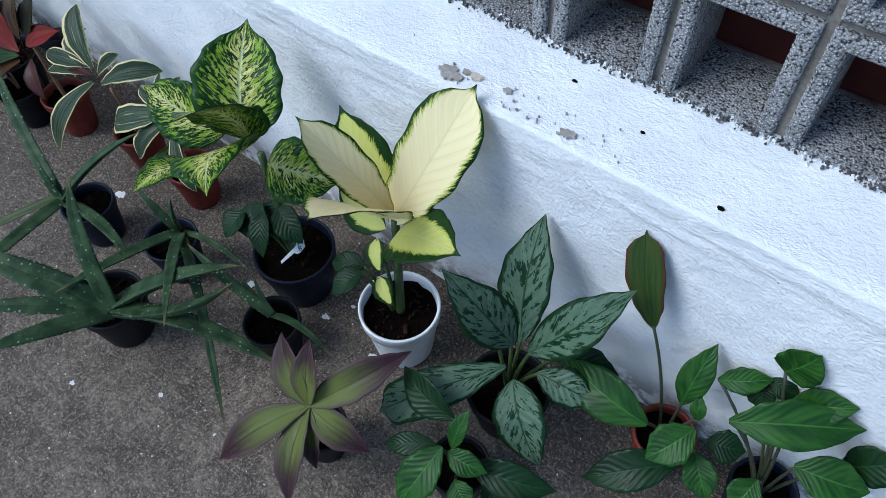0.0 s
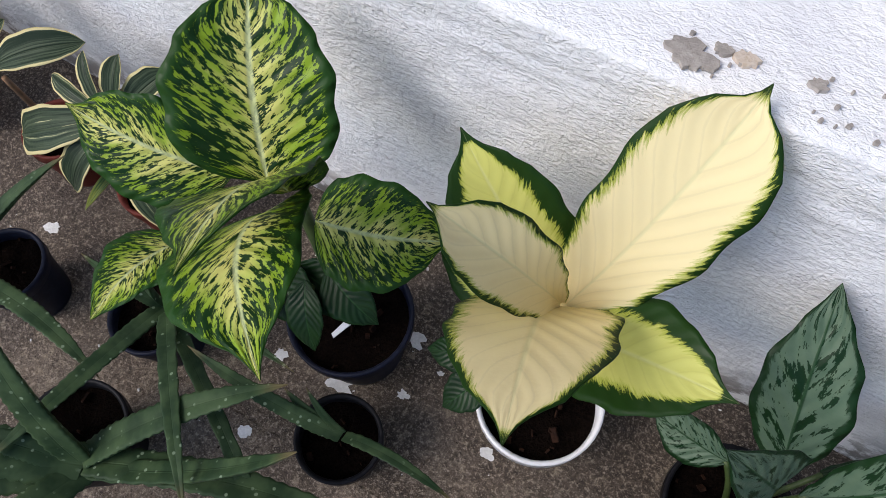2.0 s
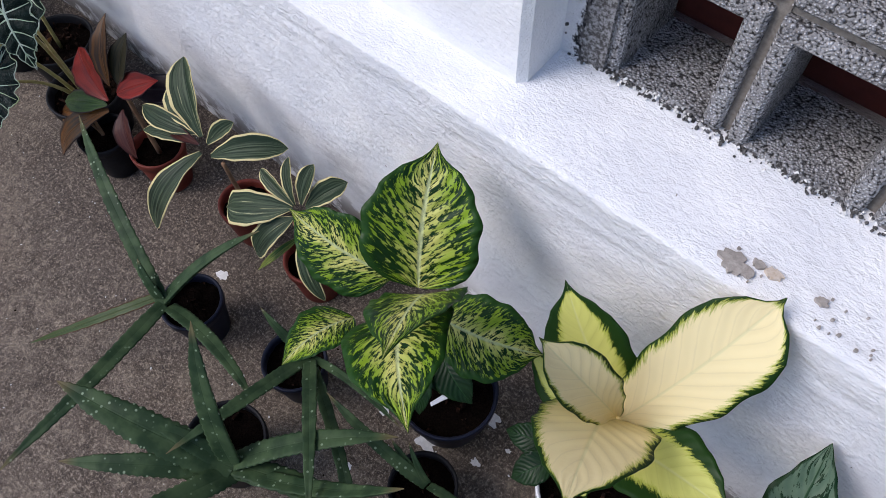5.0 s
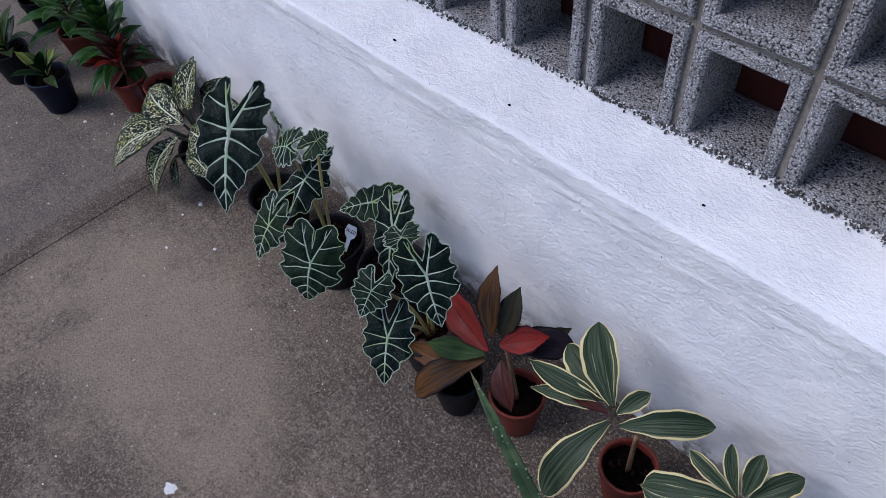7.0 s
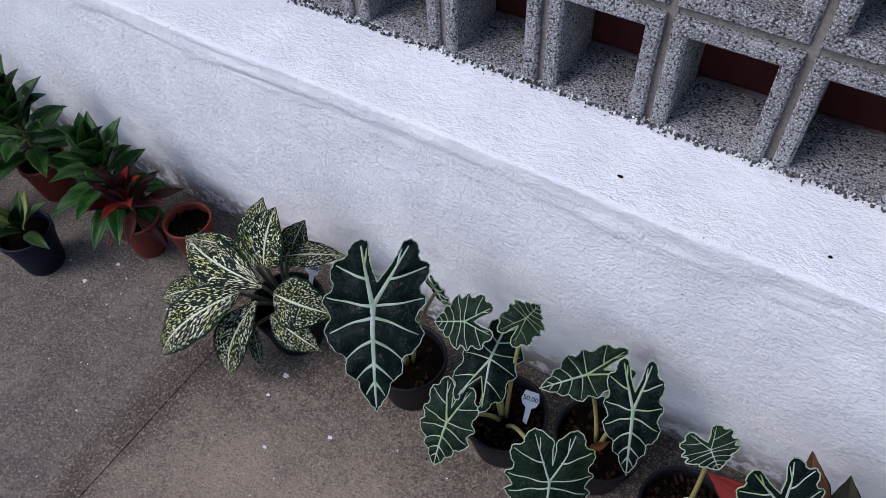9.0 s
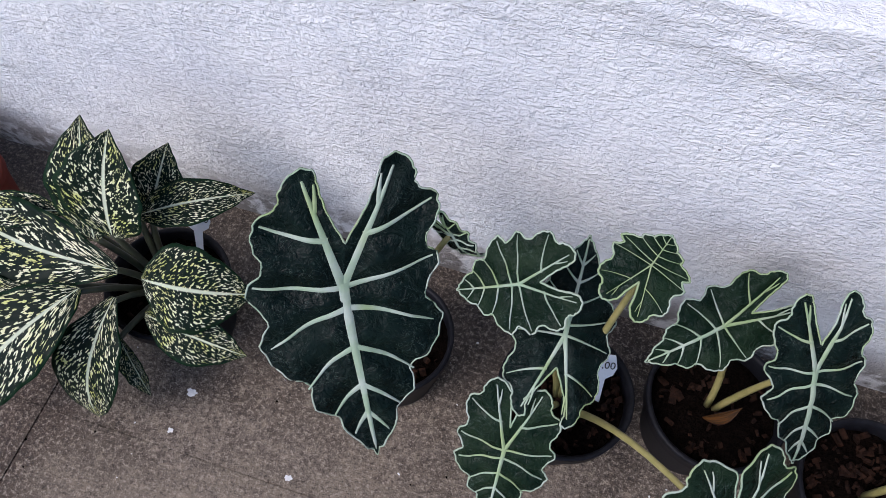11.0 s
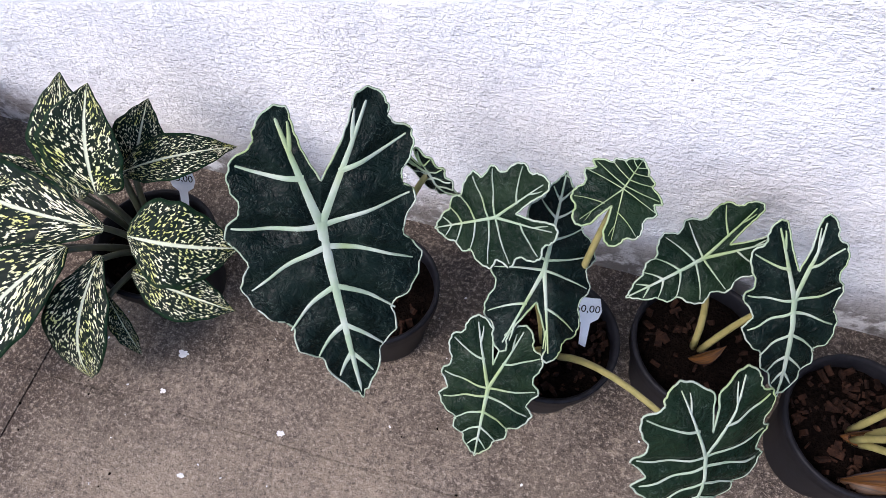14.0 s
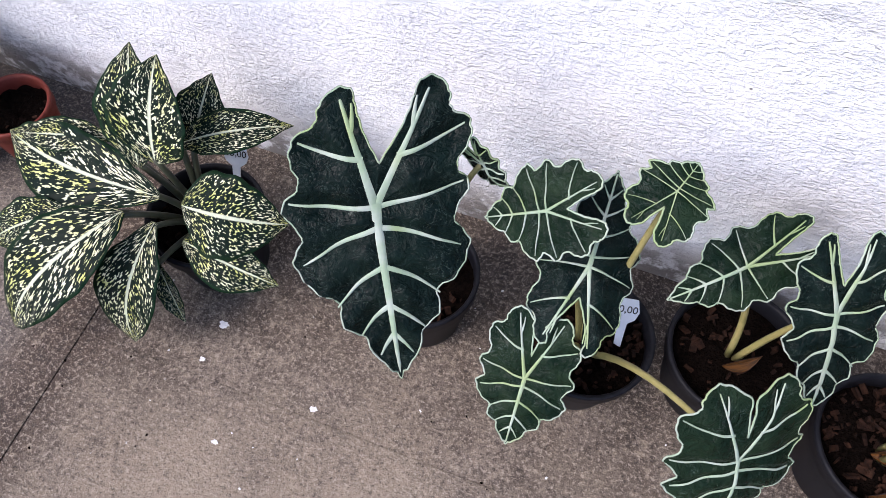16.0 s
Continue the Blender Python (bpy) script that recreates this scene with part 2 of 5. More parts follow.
def build_floor():
    bm = bmesh.new()
    joint = 0.004
    # slabs divided by a sawn line along the wall and one across it
    for xa, xb in ((-40.0, -3.37), (-3.37, 40.0)):
        for ya, yb in ((-40.0, -0.388), (-0.388, 40.0)):
            add_box(bm, xa + (joint if xa > -40 else 0), xb, ya + (joint * 0.6 if ya > -40 else 0), yb, -0.12, 0.0)
    add_box(bm, -40.0, -3.37, -40.0, 40.0, -0.2, -0.0012)
    add_box(bm, -3.37 + joint, 40.0, -40.0, 40.0, -0.2, -0.0012)
    add_box(bm, -3.371, -3.37 + joint + 0.001, -40.0, 40.0, -0.2, -0.002)
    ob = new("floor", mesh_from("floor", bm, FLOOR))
    tagged(ob, "worn brownish concrete floor with thin sawn joints", "floor", kind="structure")


def build_plinth():
    """The low white wall: an uneven face, a rounded lip and a sloping ledge."""
    bm = bmesh.new()
    nx = int((X1 - X0) / 0.0125)
    section = [(0.006, -0.02), (0.004, 0.06)] + [(0.0, 0.12 + 0.04 * q) for q in range(9)] + [(0.0, 0.46 + 0.0125 * q) for q in range(6)] + [(0.0, 0.535 + 0.006 * q) for q in range(15)] + [(0.0, 0.624),
               (0.0015, 0.629), (0.009, FACE_TOP + 0.001), (0.03, 0.636), (0.06, 0.638), (0.10, 0.641), (0.14, 0.644), (0.19, LEDGE_Z), (0.40, LEDGE_Z), (0.40, -0.02)]
    rows = []
    for i in range(nx + 1):
        x = X0 + (X1 - X0) * i / nx
        row = []
        for k, (y, z) in enumerate(section):
            d = 0.004 * noise.noise((x * 3.1, z * 5.0, 1.7)) + 0.0018 * noise.noise((x * 17.0, z * 21.0, 7.1))
            if y < 0.02 and z > 0.45:
                # trowel ridges left under the lip
                swell = max(0.0, 1 - abs(z - 0.575 - 0.02 * math.sin(x * 1.3)) / 0.06)
                line = 0.582 + 0.012 * noise.noise((x * 1.9, 0.0, 5.0)) + 0.006 * noise.noise((x * 9.0, 0.0, 2.0))
                d -= 0.0030 * min(1.0, max(0.0, (z - line) / 0.008)) * max(0.15, min(1.0, 0.75 + 1.1 * noise.noise((x * 2.7, 0.0, 11.0))))
                d -= swell * (0.005 * abs(noise.noise((x * 2.2, z * 34.0, 3.0))) + 0.0035 * noise.noise((x * 11.0, z * 70.0, 9.0)))
            flat = y > 0.004
            row.append(bm.verts.new((x, y + (0 if y > 0.12 else d), z + (0.5 * d if flat and y < 0.15 else 0))))
        rows.append(row)
    for a, b in zip(rows, rows[1:]):
        for k in range(len(section) - 1):
            bm.faces.new((a[k], a[k + 1], b[k + 1], b[k]))
    bm.faces.new(rows[0])
    bm.faces.new(rows[-1])
    ob = new("wall_low", mesh_from("wall_low", bm, WHITE, True))
    tagged(ob, "low limewashed white wall with a chipped lip and ledge", "wall", kind="structure")
    return ob


def build_pillar():
    bm = bmesh.new()
    add_box(bm, -1.545, -1.245, 0.082, 0.42, 0.60, 3.2, 0.012)
    bmesh.ops.subdivide_edges(bm, edges=[e for e in bm.edges if e.calc_length() > 0.5], cuts=40)
    for v in bm.verts:
        v.co.x += 0.004 * noise.noise((v.co.z * 6, v.co.y * 9, v.co.x))
        v.co.y += 0.004 * noise.noise((v.co.z * 6, v.co.x * 9, 4.0))
    ob = new("pillar", mesh_from("pillar", bm, WHITE))
    tagged(ob, "square white limewashed pillar standing on the ledge", "pillar", kind="structure")


def block_mesh(low):
    """A square ring of coarse concrete with a wide hole; the lowest course is sunk into the ledge."""
    bm = bmesh.new()
    half, wall, deep = 0.095, 0.027, 0.145
    z0, z1 = (-0.118 if low else -half), half
    o = [(-half, z0), (half, z0), (half, z1), (-half, z1)]
    bottom = z0 + (0.014 if low else wall)
    i = [(-half + wall, bottom), (half - wall, bottom), (half - wall, z1 - wall), (-half + wall, z1 - wall)]
    front_o = [bm.verts.new((x, 0.0, z)) for x, z in o]
    front_i = [bm.verts.new((x, 0.0, z)) for x, z in i]
    back_o = [bm.verts.new((x, deep, z)) for x, z in o]
    back_i = [bm.verts.new((x * 0.97, deep, z * 0.97 if z > 0 else z)) for x, z in i]
    for k in range(4):
        j = (k + 1) % 4
        bm.faces.new((front_o[k], front_o[j], front_i[j], front_i[k]))
        bm.faces.new((front_i[k], front_i[j], back_i[j], back_i[k]))
        bm.faces.new((front_o[j], front_o[k], back_o[k], back_o[j]))
        bm.faces.new((back_o[j], back_o[k], back_i[k], back_i[j]))
    bmesh.ops.recalc_face_normals(bm, faces=bm.faces)
    es = [e for e in bm.edges if all(abs(v.co.y) < 1e-6 for v in e.verts) and e.calc_length() > 0.06]
    bmesh.ops.bevel(bm, geom=es, offset=0.005, segments=1, affect="EDGES")
    return mesh_from("breeze_block", bm, BLOCK)


def build_screen():
    """Square breeze blocks with recessed mortar, a dark red wall behind."""
    back = new("wall_red", mesh_from("wall_red", box_bm(X0, X1, 0.345, 0.47, 0.5, 3.2), RED_PAINT))
    tagged(back, "dark red painted wall behind the breeze blocks", "wall", kind="structure")
    bm = bmesh.new()
    joints_x = [-2.41 + 0.2035 * k for k in range(-25, 25)]
    for x in joints_x:
        add_box(bm, x - 0.0085, x + 0.0085, BLOCK_Y + 0.012, BLOCK_Y + 0.14, 0.60, 3.2)
    for k in range(12):
        z = 0.86 + 0.2035 * k
        add_box(bm, X0, X1, BLOCK_Y + 0.0145, BLOCK_Y + 0.138, z - 0.0085, z + 0.0085)
    edge = new("pillar_edge", mesh_from("pillar_edge", box_bm(-1.25, -1.172, BLOCK_Y - 0.008, BLOCK_Y + 0.14, 0.60, 3.2), STAINED))
    tagged(edge, "rough strip of mortar smeared with white paint", "mortar", kind="structure")
    screen = new("wall_screen", mesh_from("wall_screen", bm, MORTAR))
    tagged(screen, "openwork wall of square grey breeze blocks", "wall", kind="structure")
    low, full = block_mesh(True), block_mesh(False)
    for k, (xa, xb) in enumerate(zip(joints_x, joints_x[1:])):
        x = (xa + xb) / 2
        if x < X0 + 0.1 or x > X1 - 0.1 or -1.4 < x < -1.2:
            continue
        for r in range(12):
            if r > 3 and (x < -5 or x > 1):
                continue
            b = new("breeze_block", low if r == 0 else full)
            b.parent = screen
            b.location = (x, BLOCK_Y + 0.003 * math.sin(7 * k + 3 * r), 0.86 - 0.10175 + 0.2035 * r)
            b.rotation_euler = (0, 0.006 * math.sin(5 * k + r), 0.006 * math.sin(3 * k + 2 * r))


def box_bm(*size):
    bm = bmesh.new()
    add_box(bm, *size)
    return bm


build_floor()
plinth = build_plinth()
build_pillar()

# ---- pots ----
def pot_parts(thing, r, h, material, ribbed=True, soil_drop=0.022, chips=0, seed=0):
    bm = bmesh.new()
    t = 0.0035
    lathe(bm, [(0.001, 0.0), (r * 0.70, 0.0), (r * 0.73, 0.006), (r * 0.93, h * 0.80), (r * 0.94, h * 0.82), (r * 0.985, h * 0.83), (r, h - 0.004), (r, h),
               (r - t, h + 0.001), (r - 2 * t, h - 0.003), (r * 0.9, h * 0.80), (r * 0.86, h * 0.6)])
    part("pot", bm, material, thing, smooth=True)
    rng = random.Random(seed)
    bm = bmesh.new()
    rings = lathe(bm, [(r * f, h - soil_drop) for f in (0.02, 0.2, 0.4, 0.6, 0.78, 0.9)] , 36)
    bm.faces.new(rings[0])
    for v in bm.verts:
        v.co.z += 0.007 * noise.noise((v.co.x * 60, v.co.y * 60, seed)) + 0.004 * rng.uniform(-1, 1) - 0.003
    part("soil", bm, SOIL, thing, smooth=True)
    if chips:
        bm = bmesh.new()
        for _ in range(chips):
            a, d = rng.uniform(0, 6.28), r * 0.85 * math.sqrt(rng.random())
            s = rng.uniform(0.003, 0.009)
            m = Matrix.LocRotScale((d * math.cos(a), d * math.sin(a), h - soil_drop + 0.002), Euler([rng.uniform(0, 3) for _ in range(3)]), (s * rng.uniform(1, 2.4), s, s * 0.45))
            bmesh.ops.create_cube(bm, size=1.0, matrix=m)
        tagged(part("bark_mulch", bm, BARK, thing), kind="stuff")


def potted(name, label, x, y, r, h, material, chips=0, category="plant"):
    thing = new(name)
    thing.location = (x, y, 0.0)
    tagged(thing, label, category)
    pot_parts(thing, r, h, material, chips=chips, seed=int(abs(x) * 1000))
    return thing



# ---- leaf materials ----
def leaf_base(name):
    m = Nodes(name)
    x, y, _ = m.split(m.coords("UV"))
    u = m.math("MULTIPLY_ADD", x, 2.0, -1.0)
    au = m.math("ABSOLUTE", u)
    side = m.math("SIGN", u)
    seed = m.math("MULTIPLY_ADD", m.random(), 60.0, m.math("MULTIPLY", side, 9.0))
    p = m.math("SUBTRACT", y, m.math("MULTIPLY", au, 0.30))
    return m, u, au, y, p, seed


def leaf_finish(m, tone, au, p, rough=0.36, ribs=9.0, relief=0.6, spec=0.15, trans=0.12):
    """Lateral veins as soft ridges, fine grain, dull and dusty patches."""
    rib = m.math("SINE", m.math("MULTIPLY", p, 6.283 * ribs))
    grain = m.noise(m.place(), 220.0, 3.0)
    dust = m.noise(m.place(), 30.0, 4.0)
    h = m.math("ADD", m.math("MULTIPLY", rib, 0.35), m.math("ADD", m.math("MULTIPLY", grain, 0.25), m.ramp(au, 0.0, 0.07, -0.6, 0.0)))
    m.bump(h, relief, 0.003)
    tone = m.mix(m.ramp(dust, 0.55, 0.85, 0.0, 0.03), tone, (0.30, 0.30, 0.26))
    return m.done(tone, m.ramp(dust, 0.3, 0.75, rough - 0.06, rough + 0.16), spec, 0.0, trans)


def mat_spotted():
    m, u, au, v, p, seed = leaf_base("leaf_spotted_green")
    n = m.noise(m.xyz(m.math("MULTIPLY", p, 42.0), m.math("MULTIPLY", au, 6.0), seed), 1.0, 5.0, 0.68)
    drift = m.noise(m.xyz(m.math("MULTIPLY", v, 3.0), u, seed), 1.3, 2.0)
    n = m.math("ADD", n, m.math("MULTIPLY_ADD", drift, 0.22, m.math("MULTIPLY_ADD", m.math("MULTIPLY", au, au), 0.10, -0.14)))
    light = m.mix(m.ramp(m.math("MULTIPLY_ADD", m.noise(m.xyz(m.math("MULTIPLY", p, 9.0), au, seed), 1.0), 0.9, m.math("MULTIPLY", au, -0.5)), 0.1, 0.5), (0.22, 0.34, 0.02), (0.62, 0.60, 0.18))
    tone = m.mix(m.ramp(n, 0.475, 0.505), light, (0.008, 0.034, 0.007))
    tone = m.mix(m.ramp(m.math("MULTIPLY_ADD", n, 0.5, au), 1.06, 1.14), tone, (0.018, 0.060, 0.010))
    tone = m.mix(m.ramp(au, 0.02, 0.055, 0.75, 0.0), tone, (0.52, 0.58, 0.30))
    return leaf_finish(m, tone, au, p, 0.4, 11.0)


def mat_cream(name, where, centre):
    m, u, au, v, p, seed = leaf_base(name)
    n = m.noise(m.xyz(m.math("MULTIPLY", p, 58.0), m.math("MULTIPLY", au, 4.0), seed), 1.0, 5.0, 0.75)
    edge = m.math("MAXIMUM", m.math("MULTIPLY", au, m.math("MULTIPLY_ADD", v, 0.16, 0.92)), m.ramp(v, 0.82, 1.0))
    e = m.math("MULTIPLY_ADD", n, 0.55, edge)
    rib = m.math("SINE", m.math("MULTIPLY", m.math("MULTIPLY_ADD", n, 0.03, p), 6.283 * 10.0))
    centre = m.mix(m.ramp(rib, 0.86, 1.0, 0.0, 0.25), centre, tuple(0.78 * c for c in centre))
    tone = m.mix(m.ramp(e, where - 0.12, where + 0.02), centre, (0.42, 0.46, 0.07))
    tone = m.mix(m.ramp(e, where, where + 0.05), tone, (0.014, 0.045, 0.007))
    tone = m.mix(m.ramp(au, 0.01, 0.05, 0.35, 0.0), tone, (0.66, 0.66, 0.36))
    return leaf_finish(m, tone, au, p, 0.42, 10.0, 0.2, 0.15, 0.2)


def mat_silver():
    m, u, au, v, p, seed = leaf_base("leaf_silver_green")
    n = m.noise(m.xyz(m.math("MULTIPLY", p, 17.0), m.math("MULTIPLY", au, 3.6), seed), 1.0, 4.0, 0.65)
    soft = m.noise(m.xyz(m.math("MULTIPLY", v, 6.0), u, seed), 1.5)
    tone = m.mix(soft, (0.052, 0.100, 0.060), (0.125, 0.180, 0.118))
    tone = m.mix(m.ramp(n, 0.54, 0.575), tone, (0.006, 0.026, 0.008))
    tone = m.mix(m.ramp(m.math("MULTIPLY_ADD", n, 0.4, au), 0.98, 1.06), tone, (0.008, 0.030, 0.009))
    tone = m.mix(m.ramp(au, 0.02, 0.05, 0.9, 0.0), tone, (0.015, 0.05, 0.018))
    return leaf_finish(m, tone, au, p, 0.38, 8.0)


def mat_speckled():
    m, u, au, v, p, seed = leaf_base("leaf_cream_speckled")
    q = m.xyz(m.math("MULTIPLY", p, 40.0), m.math("MULTIPLY", au, 13.0), seed)
    n = m.math("MULTIPLY_ADD", m.noise(m.xyz(m.math("MULTIPLY", v, 5.0), u, seed), 1.5), 0.16, m.math("SUBTRACT", m.noise(q, 1.0, 2.0, 0.5), 0.08))
    tint = m.noise(m.xyz(m.math("MULTIPLY", v, 4.0), u, seed), 1.2)
    tone = m.mix(m.ramp(n, 0.572, 0.588), (0.0035, 0.010, 0.006), m.mix(m.ramp(tint, 0.4, 0.65), (0.70, 0.69, 0.48), (0.50, 0.51, 0.16)))
    tone = m.mix(m.ramp(au, 0.86, 0.94), tone, (0.006, 0.02, 0.009))
    tone = m.mix(m.ramp(au, 0.025, 0.06, 0.9, 0.0), tone, (0.56, 0.60, 0.44))
    return leaf_finish(m, tone, au, p, 0.40, 8.0, 0.5, 0.07, 0.04)


def mat_striped():
    m, u, au, v, p, seed = leaf_base("leaf_cream_margined")
    n = m.noise(m.xyz(m.math("MULTIPLY", u, 8.0), m.math("MULTIPLY", v, 0.9), seed), 1.0, 4.0, 0.6)
    tone = m.mix(m.ramp(n, 0.4, 0.65), (0.016, 0.030, 0.016), (0.075, 0.100, 0.058))
    tone = m.mix(m.ramp(n, 0.66, 0.69, 0.0, 0.8), tone, (0.50, 0.48, 0.26))
    tone = m.mix(m.ramp(m.math("MULTIPLY_ADD", n, 0.22, au), 0.95, 0.98), tone, (0.60, 0.52, 0.26))
    tone = m.mix(m.ramp(au, 0.0, 0.04, 0.5, 0.0), tone, (0.012, 0.025, 0.012))
    return leaf_finish(m, tone, au, p, 0.42, 0.5)


def mat_streaked(name, main, streak, rim, rough=0.38):
    m, u, au, v, p, seed = leaf_base(name)
    n = m.noise(m.xyz(m.math("MULTIPLY", u, 5.0), m.math("MULTIPLY", v, 1.6), seed), 1.0, 4.0, 0.6)
    tone = m.mix(m.ramp(n, 0.42, 0.62), main, streak)
    tone = m.mix(m.ramp(m.math("MULTIPLY_ADD", n, 0.3, au), 0.95, 1.1), tone, rim)
    tone = m.mix(m.ramp(au, 0.0, 0.05, 0.4, 0.0), tone, tuple(min(1.0, c * 1.6) for c in main))
    return leaf_finish(m, tone, au, p, rough, 0.5)


def mat_green(name, main, light, ribs=9.0, rough=0.34):
    m, u, au, v, p, seed = leaf_base(name)
    n = m.noise(m.xyz(m.math("MULTIPLY", p, 5.0), au, seed), 1.0, 3.0)
    tone = m.mix(m.ramp(n, 0.35, 0.7), main, light)
    rib = m.math("SINE", m.math("MULTIPLY", p, 6.283 * ribs))
    tone = m.mix(m.ramp(rib, 0.8, 1.0, 0.0, 0.10), tone, tuple(min(1.0, c * 1.7) for c in light))
    tone = m.mix(m.ramp(au, 0.02, 0.05, 0.55, 0.0), tone, tuple(min(1.0, c * 2.0) for c in light))
    return leaf_finish(m, tone, au, p, rough, ribs, 0.28)


def mat_aloe():
    m, u, au, v, p, seed = leaf_base("leaf_aloe")
    n = m.noise(m.place(), 25.0, 3.0)
    tone = m.mix(m.ramp(n, 0.35, 0.7), (0.022, 0.044, 0.020), (0.055, 0.090, 0.040))
    spots = m.ramp(m.cells(m.place(), 85.0), 0.15, 0.24, 1.0, 0.0)
    spots = m.math("MULTIPLY", spots, m.ramp(m.noise(m.place(), 18.0), 0.44, 0.54, 0.0, 0.85))
    tone = m.mix(spots, tone, (0.22, 0.29, 0.19))
    tone = m.mix(m.ramp(v, 0.86, 1.0, 0.0, 0.8), tone, (0.16, 0.12, 0.06))
    return leaf_finish(m, tone, au, p, 0.45, 0.5, 0.3, 0.10)


def mat_bromeliad():
    m, u, au, v, p, seed = leaf_base("leaf_bromeliad")
    n = m.noise(m.xyz(m.math("MULTIPLY", u, 5.0), m.math("MULTIPLY", v, 3.0), seed), 1.0, 4.0)
    tone = m.mix(m.ramp(m.math("MULTIPLY_ADD", n, 0.5, v), 0.55, 1.05), (0.11, 0.13, 0.03), (0.034, 0.014, 0.019))
    tone = m.mix(m.ramp(au, 0.55, 0.95, 0.0, 0.75), tone, (0.075, 0.04, 0.05))
    tone = m.mix(m.ramp(n, 0.58, 0.68, 0.0, 0.5), tone, (0.05, 0.06, 0.03))
    return leaf_finish(m, tone, au, p, 0.42, 0.5)


def mat_alocasia(name, dark, light):
    """Near-black green, puckered and half glossy, with hair-fine pale side veins."""
    m = Nodes(name)
    p = m.place()
    n = m.noise(p, 26.0, 4.0)
    creases = m.noise(p, 75.0, 4.0, 0.6, 1.6)
    tone = m.mix(m.ramp(n, 0.35, 0.7), dark, light)
    lines = m.ramp(m.math("ABSOLUTE", m.math("SUBTRACT", creases, 0.5)), 0.0, 0.010, 0.35, 0.0)
    tone = m.mix(m.math("MULTIPLY", lines, m.ramp(m.noise(p, 40.0, 2.0), 0.42, 0.6)), tone, (0.17, 0.23, 0.19))
    m.bump(m.math("ADD", creases, m.math("MULTIPLY", n, 1.8)), 0.75, 0.005)
    return m.done(tone, m.ramp(n, 0.3, 0.7, 0.22, 0.36), 0.075)


def mat_vein():
    m = Nodes("alocasia_vein")
    p = m.place()
    n = m.noise(p, 30.0, 3.0)
    tone = m.mix(m.ramp(n, 0.35, 0.68), (0.28, 0.37, 0.25), (0.40, 0.45, 0.38))
    tone = m.mix(m.ramp(m.noise(p, 9.0, 2.0), 0.52, 0.62, 0.0, 0.6), tone, (0.25, 0.33, 0.10))
    m.bump(n, 0.3, 0.002)
    return m.done(tone, 0.55, 0.12)


LEAF = {
    "spotted": mat_spotted(),
    "cream": mat_cream("leaf_cream", 1.17, (0.92, 0.80, 0.46)),
    "cream_green": mat_cream("leaf_cream_green", 0.86, (0.62, 0.62, 0.17)),
    "silver": mat_silver(),
    "speckled": mat_speckled(),
    "striped": mat_striped(),
    "red": mat_streaked("leaf_red", (0.2139, 0.0174, 0.0112), (0.1212, 0.0109, 0.0089), (0.0372, 0.0087, 0.0112)),
    "maroon": mat_streaked("leaf_maroon", (0.0425, 0.0110, 0.0110), (0.0750, 0.0250, 0.0175), (0.0150, 0.0060, 0.0070)),
    "orange": mat_streaked("leaf_orange_brown", (0.1014, 0.0410, 0.0097), (0.0331, 0.0195, 0.0117), (0.0156, 0.0086, 0.0078)),
    "olive": mat_streaked("leaf_olive", (0.0375, 0.0310, 0.0140), (0.0175, 0.0190, 0.0110), (0.0100, 0.0080, 0.0070)),
    "purple": mat_streaked("leaf_dark_purple", (0.0132, 0.0084, 0.0132), (0.0210, 0.0144, 0.0180), (0.0072, 0.0060, 0.0084)),
    "leafgreen": mat_streaked("leaf_mid_green", (0.0413, 0.0825, 0.0193), (0.0193, 0.0468, 0.0132), (0.0275, 0.0165, 0.0138)),
    "green": mat_green("leaf_green", (0.0110, 0.0430, 0.0070), (0.0300, 0.0900, 0.0130)),
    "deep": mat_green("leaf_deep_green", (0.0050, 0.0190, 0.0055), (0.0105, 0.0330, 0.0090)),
    "rust": mat_streaked("leaf_rusty_green", (0.0480, 0.0700, 0.0180), (0.0260, 0.0560, 0.0130), (0.0800, 0.0330, 0.0165)),
    "dracaena": mat_green("leaf_dracaena", (0.0110, 0.0425, 0.0090), (0.0375, 0.0950, 0.0175), 0.5, 0.3),
    "yellow": mat_streaked("leaf_yellow_green", (0.2250, 0.2550, 0.0525), (0.0525, 0.1125, 0.0300), (0.1800, 0.1950, 0.0450)),
    "aloe": mat_aloe(),
    "bromeliad": mat_bromeliad(),
    "alocasia": mat_alocasia("leaf_alocasia", (0.0018, 0.0058, 0.0050), (0.0050, 0.0125, 0.0100)),
    "alocasia_pale": mat_alocasia("leaf_alocasia_pale", (0.0040, 0.0120, 0.0065), (0.0120, 0.0250, 0.0125)),
}
VEIN = mat_vein()
STEM_GREEN = mat_plain("stem_green", (0.03, 0.055, 0.014), (0.06, 0.09, 0.026), 60.0, 0.5, 0.2, 0.002)
STEM_YELLOW = mat_plain("stem_yellow_green", (0.24, 0.22, 0.075), (0.34, 0.29, 0.115), 60.0, 0.5, 0.2, 0.002)
STEM_BROWN = mat_plain("stem_brown", (0.13, 0.075, 0.04), (0.22, 0.12, 0.06), 80.0, 0.7, 0.4, 0.003)
STEM_DARK = mat_plain("stem_dark", (0.03, 0.035, 0.022), (0.055, 0.06, 0.03), 60.0, 0.5, 0.2, 0.002)

